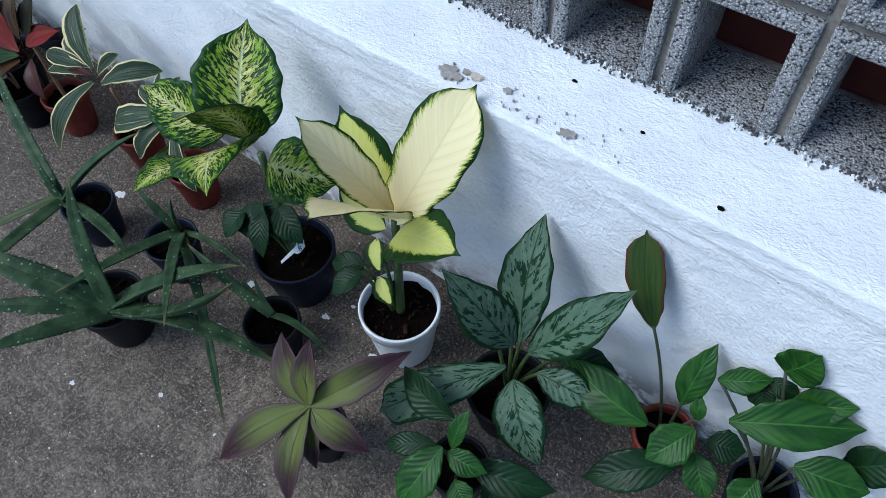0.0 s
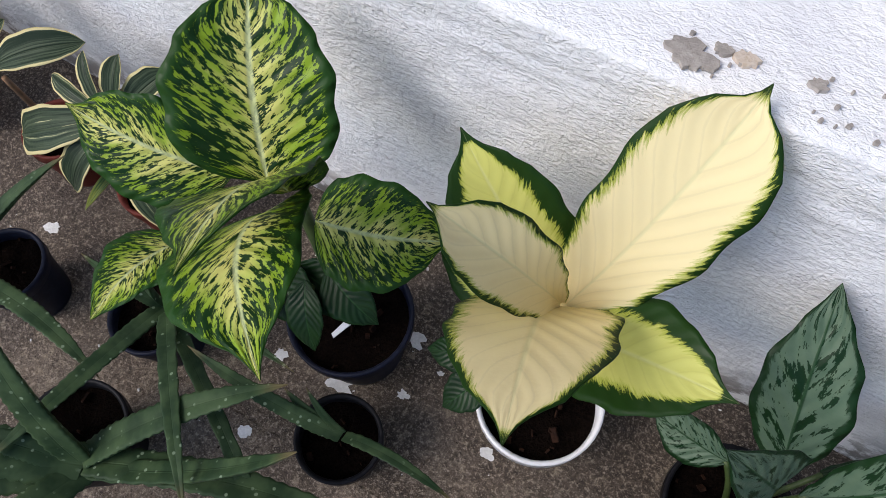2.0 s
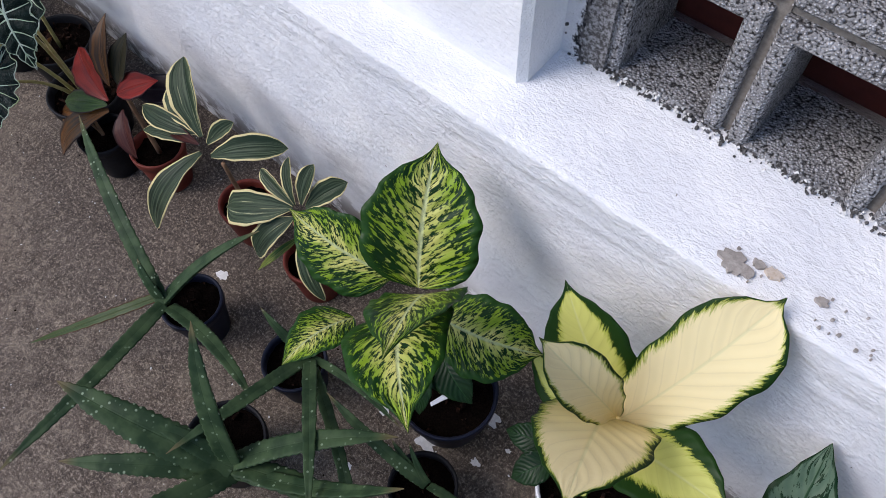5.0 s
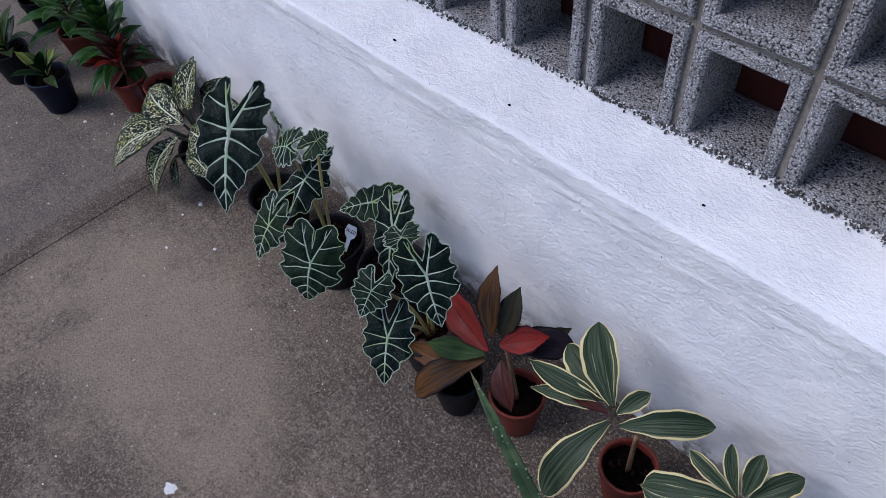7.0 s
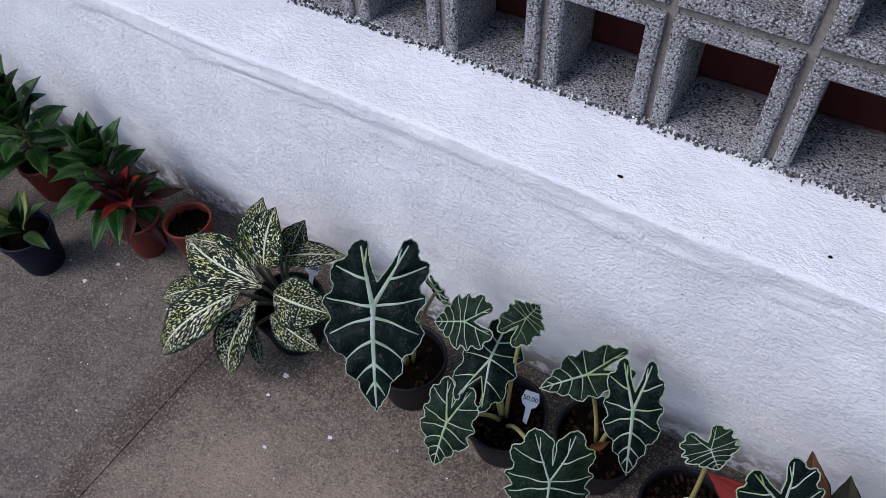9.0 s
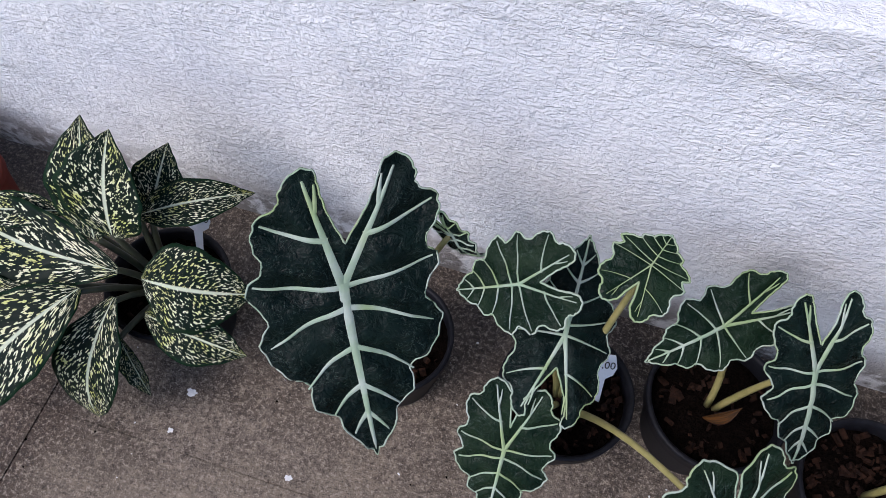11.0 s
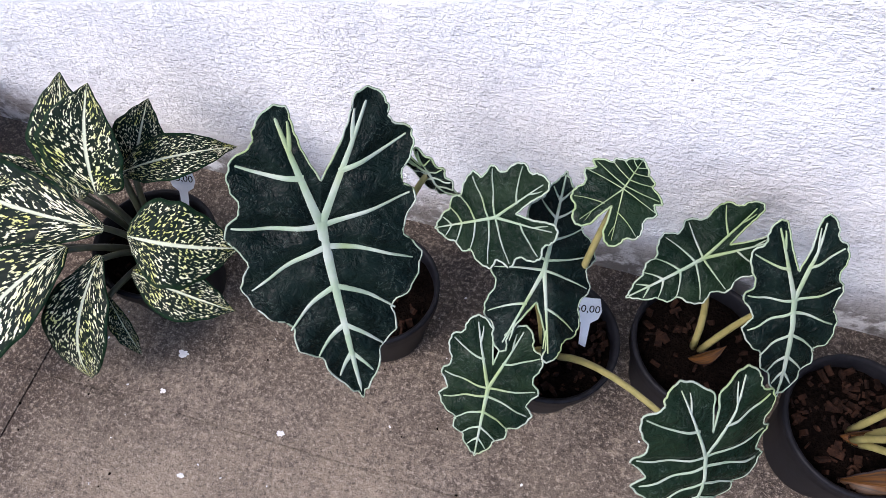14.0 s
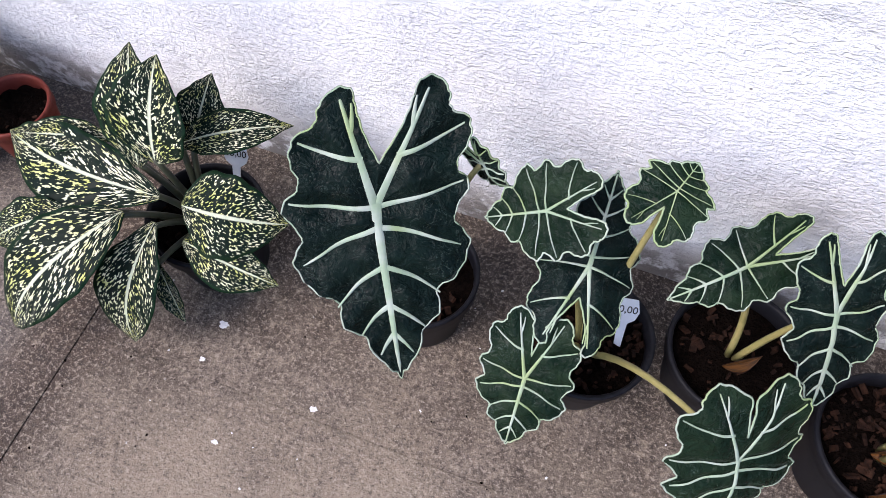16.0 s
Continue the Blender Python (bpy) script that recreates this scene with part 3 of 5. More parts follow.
# half width against length for each outline
PROFILES = {
    "ovate": ((0, 0.05), (0.06, 0.42), (0.18, 0.82), (0.33, 1.0), (0.5, 0.97), (0.68, 0.78), (0.84, 0.45), (0.94, 0.17), (1.0, 0.0)),
    "round": ((0, 0.08), (0.05, 0.55), (0.15, 0.88), (0.32, 1.0), (0.55, 0.99), (0.74, 0.85), (0.87, 0.52), (0.95, 0.13), (1.0, 0.0)),
    "oblong": ((0, 0.08), (0.08, 0.36), (0.25, 0.74), (0.5, 0.98), (0.68, 1.0), (0.82, 0.90), (0.90, 0.62), (0.935, 0.25), (0.955, 0.10), (1.0, 0.0)),
    "cusp": ((0, 0.12), (0.05, 0.58), (0.15, 0.88), (0.32, 1.0), (0.52, 0.98), (0.70, 0.80), (0.82, 0.52), (0.90, 0.20), (0.95, 0.07), (1.0, 0.0)),
    "lance": ((0, 0.10), (0.08, 0.38), (0.25, 0.80), (0.45, 1.0), (0.65, 0.88), (0.82, 0.52), (0.94, 0.17), (1.0, 0.0)),
    "blunt": ((0, 0.16), (0.15, 0.45), (0.4, 0.88), (0.6, 1.0), (0.8, 0.9), (0.92, 0.58), (0.98, 0.22), (1.0, 0.0)),
    "strap": ((0, 0.85), (0.15, 1.0), (0.5, 0.92), (0.75, 0.66), (0.92, 0.28), (1.0, 0.02)),
}


def curve_at(table, v):
    for (a, x), (b, y) in zip(table, table[1:]):
        if v <= b:
            f = (v - a) / (b - a)
            f = f * f * (3 - 2 * f) * 0.5 + f * 0.5
            return x + (y - x) * f
    return table[-1][1]


def frame_of(base, tip, face):
    along = (tip - base)
    length = along.length
    along.normalize()
    across = along.cross(Vector(face)).normalized()
    return length, along, across, across.cross(along).normalized()


def blade_bm(base, tip, width, face, profile, arch, cup, wave, nv, nu, seed, thick=0.0012, fat=0.0):
    """A leaf blade with two skins: bowed along its length by arch, folded or cupped by cup, rippled at the edge by wave."""
    length, along, across, normal = frame_of(base, tip, face)
    bm = bmesh.new()
    uv = bm.loops.layers.uv.new("UVMap")
    table = PROFILES[profile]
    rng = random.Random(seed)
    ph, ph2 = rng.uniform(0, 6.28), rng.uniform(0, 6.28)
    bend = rng.uniform(-0.03, 0.03) * length
    skins = []
    for skin in (0, 1):
        rows = []
        for i in range(nv + 1):
            v = i / nv
            hw = max(0.0004, curve_at(table, v) * width / 2)
            spine = base + along * (length * v) + normal * (arch * length * 4 * v * (1 - v)) + across * bend * math.sin(math.pi * v)
            row = []
            for j in range(nu + 1):
                u = -1 + 2 * j / nu
                ripple = wave * width * (math.sin(v * 13 + ph + (2.0 if u > 0 else 0)) + 0.6 * math.sin(v * 29 + ph2 - u)) * u * u
                lift = cup * hw * abs(u) ** 1.4 + ripple * min(1.0, 2.5 * (1 - v) + 0.15)
                body = fat * hw * (1 - u * u) * (1.0 if skin == 0 else -1.5)
                hwj = hw * (1 + (0.13 * (i % 2) if profile == "strap" else 0.03 * math.sin(v * 23 + ph2 + 3 * u)))
                row.append((bm.verts.new(spine + across * (u * hwj) + normal * (lift + body - thick * skin)), (u * 0.5 + 0.5, v)))
            rows.append(row)
        skins.append(rows)

    def quad(cells, flip):
        vs = [c[0] for c in cells]
        f = bm.faces.new(vs[::-1] if flip else vs)
        look_up = dict(zip((c[0] for c in cells), (c[1] for c in cells)))
        for lp in f.loops:
            lp[uv].uv = look_up[lp.vert]
        f.smooth = True

    for s, rows in enumerate(skins):
        for a, b in zip(rows, rows[1:]):
            for j in range(nu):
                quad((a[j], a[j + 1], b[j + 1], b[j]), s == 1)
    f, k = skins
    for i in range(nv):
        quad((f[i + 1][0], f[i][0], k[i][0], k[i + 1][0]), True)
        quad((f[i][nu], f[i + 1][nu], k[i + 1][nu], k[i][nu]), True)
    return bm


def tube(points, radii, segs=8):
    """A tapering tube through the given points."""
    bm = bmesh.new()
    rings = []
    for i, p in enumerate(points):
        d = (points[min(i + 1, len(points) - 1)] - points[max(i - 1, 0)]).normalized()
        a = d.orthogonal().normalized()
        b = d.cross(a)
        rings.append([bm.verts.new(p + (a * math.cos(6.28318 * k / segs) + b * math.sin(6.28318 * k / segs)) * radii[i]) for k in range(segs)])
    for q, r in zip(rings, rings[1:]):
        o = min(range(segs), key=lambda s: (q[0].co - r[s].co).length)
        for k in range(segs):
            bm.faces.new((q[k], q[(k + 1) % segs], r[(k + 1 + o) % segs], r[(k + o) % segs]))
    bm.faces.new(rings[0])
    bm.faces.new(rings[-1])
    return bm


def stalk(thing, start, end, r0, r1, material, bow=0.15, name="stalk"):
    start, end = Vector(start), Vector(end)
    reach = (end - start)
    out = Vector((reach.x, reach.y, 0))
    mid = start + reach * 0.5 - out * bow + Vector((0, 0, reach.length * bow * 0.8))
    pts = []
    for i in range(9):
        f = i / 8
        pts.append(start * (1 - f) ** 2 + mid * 2 * f * (1 - f) + end * f * f)
    return part(name, tube(pts, [r0 + (r1 - r0) * i / 8 for i in range(9)]), material, thing, smooth=True)


def leaf(thing, kind, base, tip, width, face=(0.0, -0.5, 0.85), profile="ovate", arch=0.05, cup=0.18, wave=0.012, stem=None, foot=None, nv=22, nu=10, fat=0.0, bow=0.15):
    """One leaf of a potted plant, with its stalk from the soil."""
    o = thing.location
    base, tip = Vector(base) - o, Vector(tip) - o
    n = len(thing.children)
    ob = part("leaf", blade_bm(base, tip, width, face, profile, arch, cup, wave, nv, nu, n * 7 + int(abs(o.x) * 100), fat=fat), LEAF[kind], thing)
    if stem:
        f = Vector(foot) - o if foot else Vector((0.12 * base.x, 0.12 * base.y, 0.115))
        stalk(thing, f, base + (tip - base) * 0.03, stem[0] * 1.3, stem[0], stem[1], bow)
    return ob


def alocasia_leaf(thing, hub, tip, width, face, lobe=0.74, curl=0.10, kind="alocasia", stem=0.003, foot=None, fold=0.05, bow=0.2, gap=1.0, sway=0.0):
    """An arrow-shaped, scalloped blade with raised pale ribs and rim."""
    o = thing.location
    hub, tip = Vector(hub) - o, Vector(tip) - o
    length, along, across, normal = frame_of(hub, tip, face)
    hw = width / 2
    k = lobe * 1.05
    g = gap
    keys = [(0.0, 1.0), (0.11, 0.92), (0.27, 0.80), (0.33, 0.70), (0.55, 0.60), (0.56, 0.47), (0.82, 0.38), (0.98, 0.24), (0.83, 0.10), (1.02, -0.07 * k), (0.84, -0.26 * k), (0.95, -0.48 * k),
            (0.91, -0.65 * k), (0.71, -0.74 * k), (0.67, -0.88 * k), (0.54, -1.0 * k), (0.36, -1.0 * k), (0.26 * g, -0.86 * k), (0.19 * g, -0.69 * k), (0.10 * g, -0.53 * k), (0.0, -0.38 * k)]
    half = []
    for i in range(len(keys) - 1):
        p0, p1, p2, p3 = (Vector(keys[max(0, min(len(keys) - 1, i + d))]) for d in (-1, 0, 1, 2))
        for s in range(6):
            f = s / 6
            half.append(0.5 * (2 * p1 + (p2 - p0) * f + (2 * p0 - 5 * p1 + 4 * p2 - p3) * f * f + (3 * p1 - p0 - 3 * p2 + p3) * f ** 3))
    scal = [Vector((max(0.0, p.x) * (1 + 0.014 * math.sin(i * 1.7)), p.y * (1 + 0.010 * math.sin(i * 1.3 + 1.0)))) for i, p in enumerate(half)]
    outline = [Vector((p.x * hw, p.y * length)) for p in scal] + [Vector((0, -0.38 * k * length))] + [Vector((-p.x * hw, p.y * length)) for p in scal[:0:-1]]
    ribs = [((0, -0.02), (0, 0.5), (0, 0.97))]
    for s in (-1, 1):
        ribs += [((0, 0), (0.20 * s, -0.40 * k), (0.46 * s, -0.92 * k)), ((0, 0.0), (0.5 * s, -0.02), (0.95 * s, -0.06)), ((0, 0.10), (0.42 * s, 0.14), (0.88 * s, 0.26)),
                 ((0, 0.30), (0.30 * s, 0.36), (0.58 * s, 0.50)), ((0, 0.52), (0.20 * s, 0.58), (0.36 * s, 0.68)), ((0, 0.70), (0.11 * s, 0.76), (0.19 * s, 0.83)),
                 ((0.18 * s, -0.42 * k), (0.52 * s, -0.46 * k), (0.88 * s, -0.60 * k)), ((0.33 * s, -0.66 * k), (0.31 * s, -0.76 * k), (0.34 * s, -0.88 * k))]

    def on_rib(r, f):
        a, b, c = (Vector(q) for q in r)
        q = a * (1 - f) ** 2 + b * 2 * f * (1 - f) + c * f * f
        return Vector((q.x * hw, q.y * length))

    samples = np.array([on_rib(r, f / 14) for r in ribs for f in range(15)])

    def height(a, b):
        d = float(np.sqrt(((samples - (a, b)) ** 2).sum(1)).min())
        quilt = 0.040 * length * min(1.0, d / (0.085 * length)) ** 0.8
        t = b / length
        bend = curl * length * (1.6 * t * (1 - t) if t > 0 else -1.2 * t * t)
        return quilt + bend - fold * hw * 2.0 * (a / hw) ** 2 + 0.012 * length * math.sin(9 * a / hw + 5 * b / length)

    def place(a, b, lift=0.0):
        return hub + across * (a + sway * min(0.0, b)) + along * b + normal * (height(a, b) + lift)

    bm = bmesh.new()
    rings_n = 18
    for skin in (0.0, -0.0014):
        centre = bm.verts.new(place(0, 0, skin))
        rings = [[bm.verts.new(place(p.x * r / rings_n, p.y * r / rings_n, skin)) for p in outline] for r in range(1, rings_n + 1)]
        m = len(outline)
        for q in range(m):
            w = (q + 1) % m
            bm.faces.new((centre, rings[0][q], rings[0][w]))
            for a, b in zip(rings, rings[1:]):
                bm.faces.new((a[q], b[q], b[w], a[w]))
    ob = part("leaf", bm, LEAF[kind], thing, smooth=True)
    bm = bmesh.new()
    for n, r in enumerate(ribs):
        size = max(length, 0.45 * width) * (0.050 if n == 0 else 0.044 if n in (1, 9) else 0.029)
        strip = []
        for f in range(17):
            p = on_rib(r, f / 16)
            d = (on_rib(r, min(1, f / 16 + 0.03)) - on_rib(r, max(0, f / 16 - 0.03))).normalized()
            side = Vector((d.y, -d.x)) * size * (1 - 0.66 * f / 16) * 0.5
            row = []
            for c, up in ((-1, 0.0002), (-0.5, 0.0016), (0.5, 0.0016), (1, 0.0002)):
                e = p + side * c
                row.append(bm.verts.new(place(e.x, e.y, up + 0.0006)))
            strip.append(row)
        for a, b in zip(strip, strip[1:]):
            for c in range(3):
                bm.faces.new((a[c], a[c + 1], b[c + 1], b[c]))
    part("venation", bm, VEIN, ob, "pale grey-green raised veins", smooth=True)
    rim = [place(p.x, p.y, -0.0005) for p in outline]
    part("rim", tube(rim + rim[:1], [0.0011] * (len(rim) + 1), 5), VEIN, ob, smooth=True)
    if stem:
        f = Vector(foot) - o if foot else Vector((0.1 * hub.x, 0.1 * hub.y, 0.115))
        stalk(thing, f, place(0, 0, -0.002), stem * 1.6, stem, STEM_YELLOW, bow)
    return ob


def rosette(thing, kinds, z0, z1, count, length, width, seed, profile="lance", stem=None, up=(0.2, 1.2)):
    """Leaves whorled round a short stem, the upper ones steeper."""
    rng = random.Random(seed)
    o = thing.location
    if stem:
        stalk(thing, (0, 0, 0.11), (0.004, 0.003, z1), stem * 1.2, stem, STEM_BROWN, 0.0, "stem")
    for i in range(count):
        f = i / max(1, count - 1)
        a = i * 2.39996 + rng.uniform(-0.25, 0.25)
        tilt = up[0] + (up[1] - up[0]) * f + rng.uniform(-0.15, 0.15)
        L = length * (1 - 0.35 * f) * rng.uniform(0.85, 1.12)
        b = o + Vector((0.006 * math.cos(a), 0.006 * math.sin(a), z0 + (z1 - z0) * f))
        d = Vector((math.cos(a) * math.cos(tilt), math.sin(a) * math.cos(tilt), math.sin(tilt)))
        t = b + d * L
        t.y = min(t.y, -0.012)
        t.z = max(t.z, 0.02)
        leaf(thing, kinds[i % len(kinds)], b, t, width * rng.uniform(0.85, 1.1), (-d.x * d.z, -d.y * d.z, 1.0 - d.z * d.z + 0.05), profile, rng.uniform(0.05, 0.13), 0.35, 0.01, nv=12, nu=6)

# ---- plants ----
alocasia_a = potted("potted_alocasia", "alocasia with one huge dark arrow leaf, black plastic pot", -2.905, -0.178, 0.0830, 0.140, BLACK_POT, 30)
alocasia_leaf(alocasia_a, (-2.920, -0.238, 0.396), (-2.857, -0.347, 0.228), 0.188, (0.333, -0.636, 0.696), lobe=0.55, curl=0.1, stem=0.0045, gap=1.15, sway=0.22)
alocasia_leaf(alocasia_a, (-2.835, -0.150, 0.398), (-2.802, -0.138, 0.350), 0.042, (-0.350, -0.850, 0.300), lobe=0.6, curl=0.3)

alocasia_b = potted("potted_alocasia", "alocasia with five veined arrow leaves, black plastic pot", -2.668, -0.185, 0.0875, 0.140, BLACK_POT, 120)
alocasia_leaf(alocasia_b, (-2.756, -0.186, 0.402), (-2.816, -0.194, 0.366), 0.100, (-0.100, -0.560, 0.800), lobe=0.80, kind="alocasia_pale", curl=0.05)
alocasia_leaf(alocasia_b, (-2.698, -0.196, 0.336), (-2.700, -0.096, 0.375), 0.106, (0.102, -0.420, 0.900), lobe=0.80, curl=0.05, fold=0.22, gap=1.5)
alocasia_leaf(alocasia_b, (-2.648, -0.166, 0.470), (-2.637, -0.138, 0.482), 0.074, (0.000, -0.560, 0.830), lobe=1.4, kind="alocasia_pale", curl=0.05, gap=0.7)
alocasia_leaf(alocasia_b, (-2.725, -0.306, 0.248), (-2.723, -0.363, 0.170), 0.106, (0.000, -0.722, 0.683), lobe=0.8, kind="alocasia_pale", gap=0.45)
alocasia_leaf(alocasia_b, (-2.508, -0.333, 0.311), (-2.500, -0.370, 0.218), 0.146, (0.450, -0.600, 0.660), lobe=0.85, curl=0.25, fold=0.08, kind="alocasia_pale", gap=0.2)

alocasia_c = potted("potted_alocasia", "alocasia with two drooping arrow leaves, black plastic pot", -2.482, -0.140, 0.0890, 0.140, BLACK_POT, 60)
alocasia_leaf(alocasia_c, (-2.537, -0.126, 0.319), (-2.604, -0.177, 0.285), 0.087, (0.000, -0.552, 0.834), lobe=0.85, kind="alocasia_pale")
alocasia_leaf(alocasia_c, (-2.440, -0.148, 0.318), (-2.408, -0.209, 0.200), 0.100, (0.202, -0.807, 0.555), lobe=0.66)
leaf(alocasia_c, "orange", (-2.492, -0.158, 0.120), (-2.460, -0.150, 0.168), 0.018, (0.000, -0.707, 0.707), profile="lance", arch=0.05, cup=0.9, nv=12, nu=6)

alocasia_d = potted("potted_alocasia", "alocasia with four dark arrow leaves and bark mulch", -2.288, -0.193, 0.0890, 0.140, BLACK_POT, 140)
alocasia_leaf(alocasia_d, (-2.198, -0.262, 0.470), (-2.147, -0.282, 0.372), 0.118, (0.305, -0.610, 0.732), lobe=0.66)
alocasia_leaf(alocasia_d, (-2.310, -0.225, 0.458), (-2.289, -0.241, 0.443), 0.084, (0.100, -0.597, 0.796), lobe=0.9, kind="alocasia_pale", curl=0.3)
alocasia_leaf(alocasia_d, (-2.287, -0.332, 0.409), (-2.280, -0.374, 0.371), 0.083, (0.305, -0.610, 0.732), lobe=0.75, kind="alocasia_pale")
alocasia_leaf(alocasia_d, (-2.230, -0.354, 0.326), (-2.189, -0.411, 0.262), 0.107, (0.305, -0.610, 0.732), lobe=0.8)
leaf(alocasia_d, "orange", (-2.300, -0.205, 0.118), (-2.262, -0.196, 0.152), 0.024, (0.000, -0.707, 0.707), profile="lance", arch=0.05, cup=0.9, nv=12, nu=6)

speckled_a = potted("potted_aglaonema", "aglaonema with dark leaves densely speckled cream, black pot", -3.220, -0.200, 0.0850, 0.140, BLACK_POT, 20)
# the dark stalk colour stands in for shade at the heart of this plant
leaf(speckled_a, "speckled", (-3.276, -0.213, 0.245), (-3.302, -0.112, 0.361), 0.097, (0.000, -0.756, 0.655), stem=(0.004, STEM_DARK), profile="lance", arch=0.08, cup=0.15)
leaf(speckled_a, "speckled", (-3.247, -0.208, 0.263), (-3.240, -0.135, 0.387), 0.114, (0.000, -0.862, 0.507), stem=(0.004, STEM_DARK), profile="ovate", arch=0.05, cup=0.2)
leaf(speckled_a, "speckled", (-3.221, -0.166, 0.253), (-3.209, -0.096, 0.325), 0.068, (0.205, -0.717, 0.666), stem=(0.004, STEM_DARK), profile="lance", arch=0.08, cup=0.15)
leaf(speckled_a, "speckled", (-3.234, -0.174, 0.265), (-3.099, -0.107, 0.283), 0.058, (0.099, -0.445, 0.890), stem=(0.004, STEM_DARK), profile="lance", arch=0.14, cup=0.1)
leaf(speckled_a, "speckled", (-3.237, -0.237, 0.231), (-3.520, -0.197, 0.188), 0.112, (-0.199, -0.497, 0.845), stem=(0.004, STEM_DARK), profile="lance", arch=0.08, cup=0.15)
leaf(speckled_a, "speckled", (-3.275, -0.270, 0.223), (-3.426, -0.426, 0.059), 0.118, (-0.204, -0.612, 0.764), stem=(0.004, STEM_DARK), profile="ovate", arch=0.16, cup=0.1)
leaf(speckled_a, "speckled", (-3.240, -0.262, 0.203), (-3.263, -0.382, 0.042), 0.095, (0.000, -0.800, 0.600), stem=(0.004, STEM_DARK), profile="lance", arch=0.16, cup=0.15)
leaf(speckled_a, "speckled", (-3.208, -0.235, 0.224), (-3.071, -0.207, 0.211), 0.116, (0.198, -0.642, 0.741), stem=(0.004, STEM_DARK), profile="ovate", arch=0.1, cup=0.05)
leaf(speckled_a, "speckled", (-3.209, -0.261, 0.172), (-3.069, -0.268, 0.149), 0.076, (0.100, -0.597, 0.796), stem=(0.004, STEM_DARK), profile="lance", arch=0.08, cup=0.15)
leaf(speckled_a, "speckled", (-3.238, -0.294, 0.150), (-3.195, -0.339, 0.076), 0.030, (0.309, -0.722, 0.619), stem=(0.004, STEM_DARK), profile="lance", arch=0.05, cup=0.6)
leaf(speckled_a, "speckled", (-3.328, -0.187, 0.249), (-3.473, -0.211, 0.222), 0.049, (-0.101, -0.404, 0.909), stem=(0.004, STEM_DARK), profile="lance", arch=0.08, cup=0.15)
leaf(speckled_a, "speckled", (-3.345, -0.286, 0.207), (-3.473, -0.343, 0.144), 0.069, (-0.199, -0.497, 0.845), stem=(0.004, STEM_DARK), profile="lance", arch=0.08, cup=0.15)

cordyline_a = potted("potted_cordyline", "cordyline with red and dark brown leaves, terracotta plastic pot", -2.035, -0.185, 0.0620, 0.125, TERRA_POT, 0)
stalk(cordyline_a, (0, 0, 0.10), (-0.045, 0.01, 0.27), 0.006, 0.005, STEM_BROWN, 0.0, "stem")
leaf(cordyline_a, "orange", (-2.103, -0.188, 0.275), (-2.168, -0.101, 0.375), 0.059, (0.000, -0.756, 0.655), profile="lance", arch=0.08, cup=0.3)
leaf(cordyline_a, "olive", (-2.087, -0.175, 0.276), (-2.104, -0.103, 0.361), 0.056, (0.100, -0.752, 0.652), profile="lance", arch=0.08, cup=0.3)
leaf(cordyline_a, "red", (-2.097, -0.208, 0.252), (-2.287, -0.153, 0.245), 0.074, (-0.196, -0.588, 0.784), profile="lance", arch=0.08, cup=0.3)
leaf(cordyline_a, "red", (-2.081, -0.189, 0.268), (-2.008, -0.122, 0.302), 0.061, (0.098, -0.541, 0.836), profile="lance", arch=0.08, cup=0.3)
leaf(cordyline_a, "purple", (-2.096, -0.156, 0.243), (-1.969, -0.088, 0.268), 0.068, (0.101, -0.504, 0.858), profile="blunt", arch=0.1, cup=0.1)
leaf(cordyline_a, "leafgreen", (-2.101, -0.214, 0.240), (-2.234, -0.255, 0.192), 0.054, (-0.100, -0.597, 0.796), profile="lance", arch=0.08, cup=0.3)
leaf(cordyline_a, "orange", (-2.098, -0.218, 0.229), (-2.208, -0.329, 0.103), 0.071, (-0.198, -0.642, 0.741), profile="blunt", arch=0.12, cup=0.15)
leaf(cordyline_a, "maroon", (-2.068, -0.199, 0.236), (-2.000, -0.244, 0.165), 0.059, (0.100, -0.796, 0.597), profile="lance", arch=0.12, cup=0.3)
leaf(cordyline_a, "olive", (-2.054, -0.155, 0.225), (-1.999, -0.061, 0.273), 0.052, (0.101, -0.504, 0.858), profile="lance", arch=0.08, cup=0.3)

brown_a = potted("potted_cordyline", "small black pot with a wilted brown cordyline", -2.165, -0.240, 0.0600, 0.120, BLACK_POT, 0)
leaf(brown_a, "orange", (-2.168, -0.249, 0.158), (-2.301, -0.259, 0.115), 0.056, (-0.204, -0.612, 0.764), stem=(0.003, STEM_BROWN), profile="lance", arch=0.08, cup=0.3)
leaf(brown_a, "olive", (-2.164, -0.241, 0.168), (-2.215, -0.206, 0.204), 0.048, (0.000, -0.707, 0.707), stem=(0.003, STEM_BROWN), profile="lance", arch=0.08, cup=0.3)

dracaena_a = potted("potted_dracaena", "dracaena with cream-edged grey-green leaves, terracotta plastic pot", -1.765, -0.155, 0.0600, 0.125, TERRA_POT, 10)
stalk(dracaena_a, (0, 0, 0.10), (0.0, -0.01, 0.27), 0.006, 0.0045, STEM_BROWN, 0.0, "stem")
leaf(dracaena_a, "striped", (-1.828, -0.157, 0.296), (-1.929, -0.082, 0.390), 0.076, (0.050, -0.755, 0.654), profile="blunt", arch=0.07, cup=0.5)
leaf(dracaena_a, "striped", (-1.844, -0.158, 0.293), (-2.019, -0.172, 0.264), 0.044, (-0.101, -0.504, 0.858), profile="lance", arch=0.12, cup=0.3)
leaf(dracaena_a, "striped", (-1.837, -0.169, 0.282), (-1.984, -0.208, 0.242), 0.033, (-0.101, -0.504, 0.858), profile="lance", arch=0.1, cup=0.3)
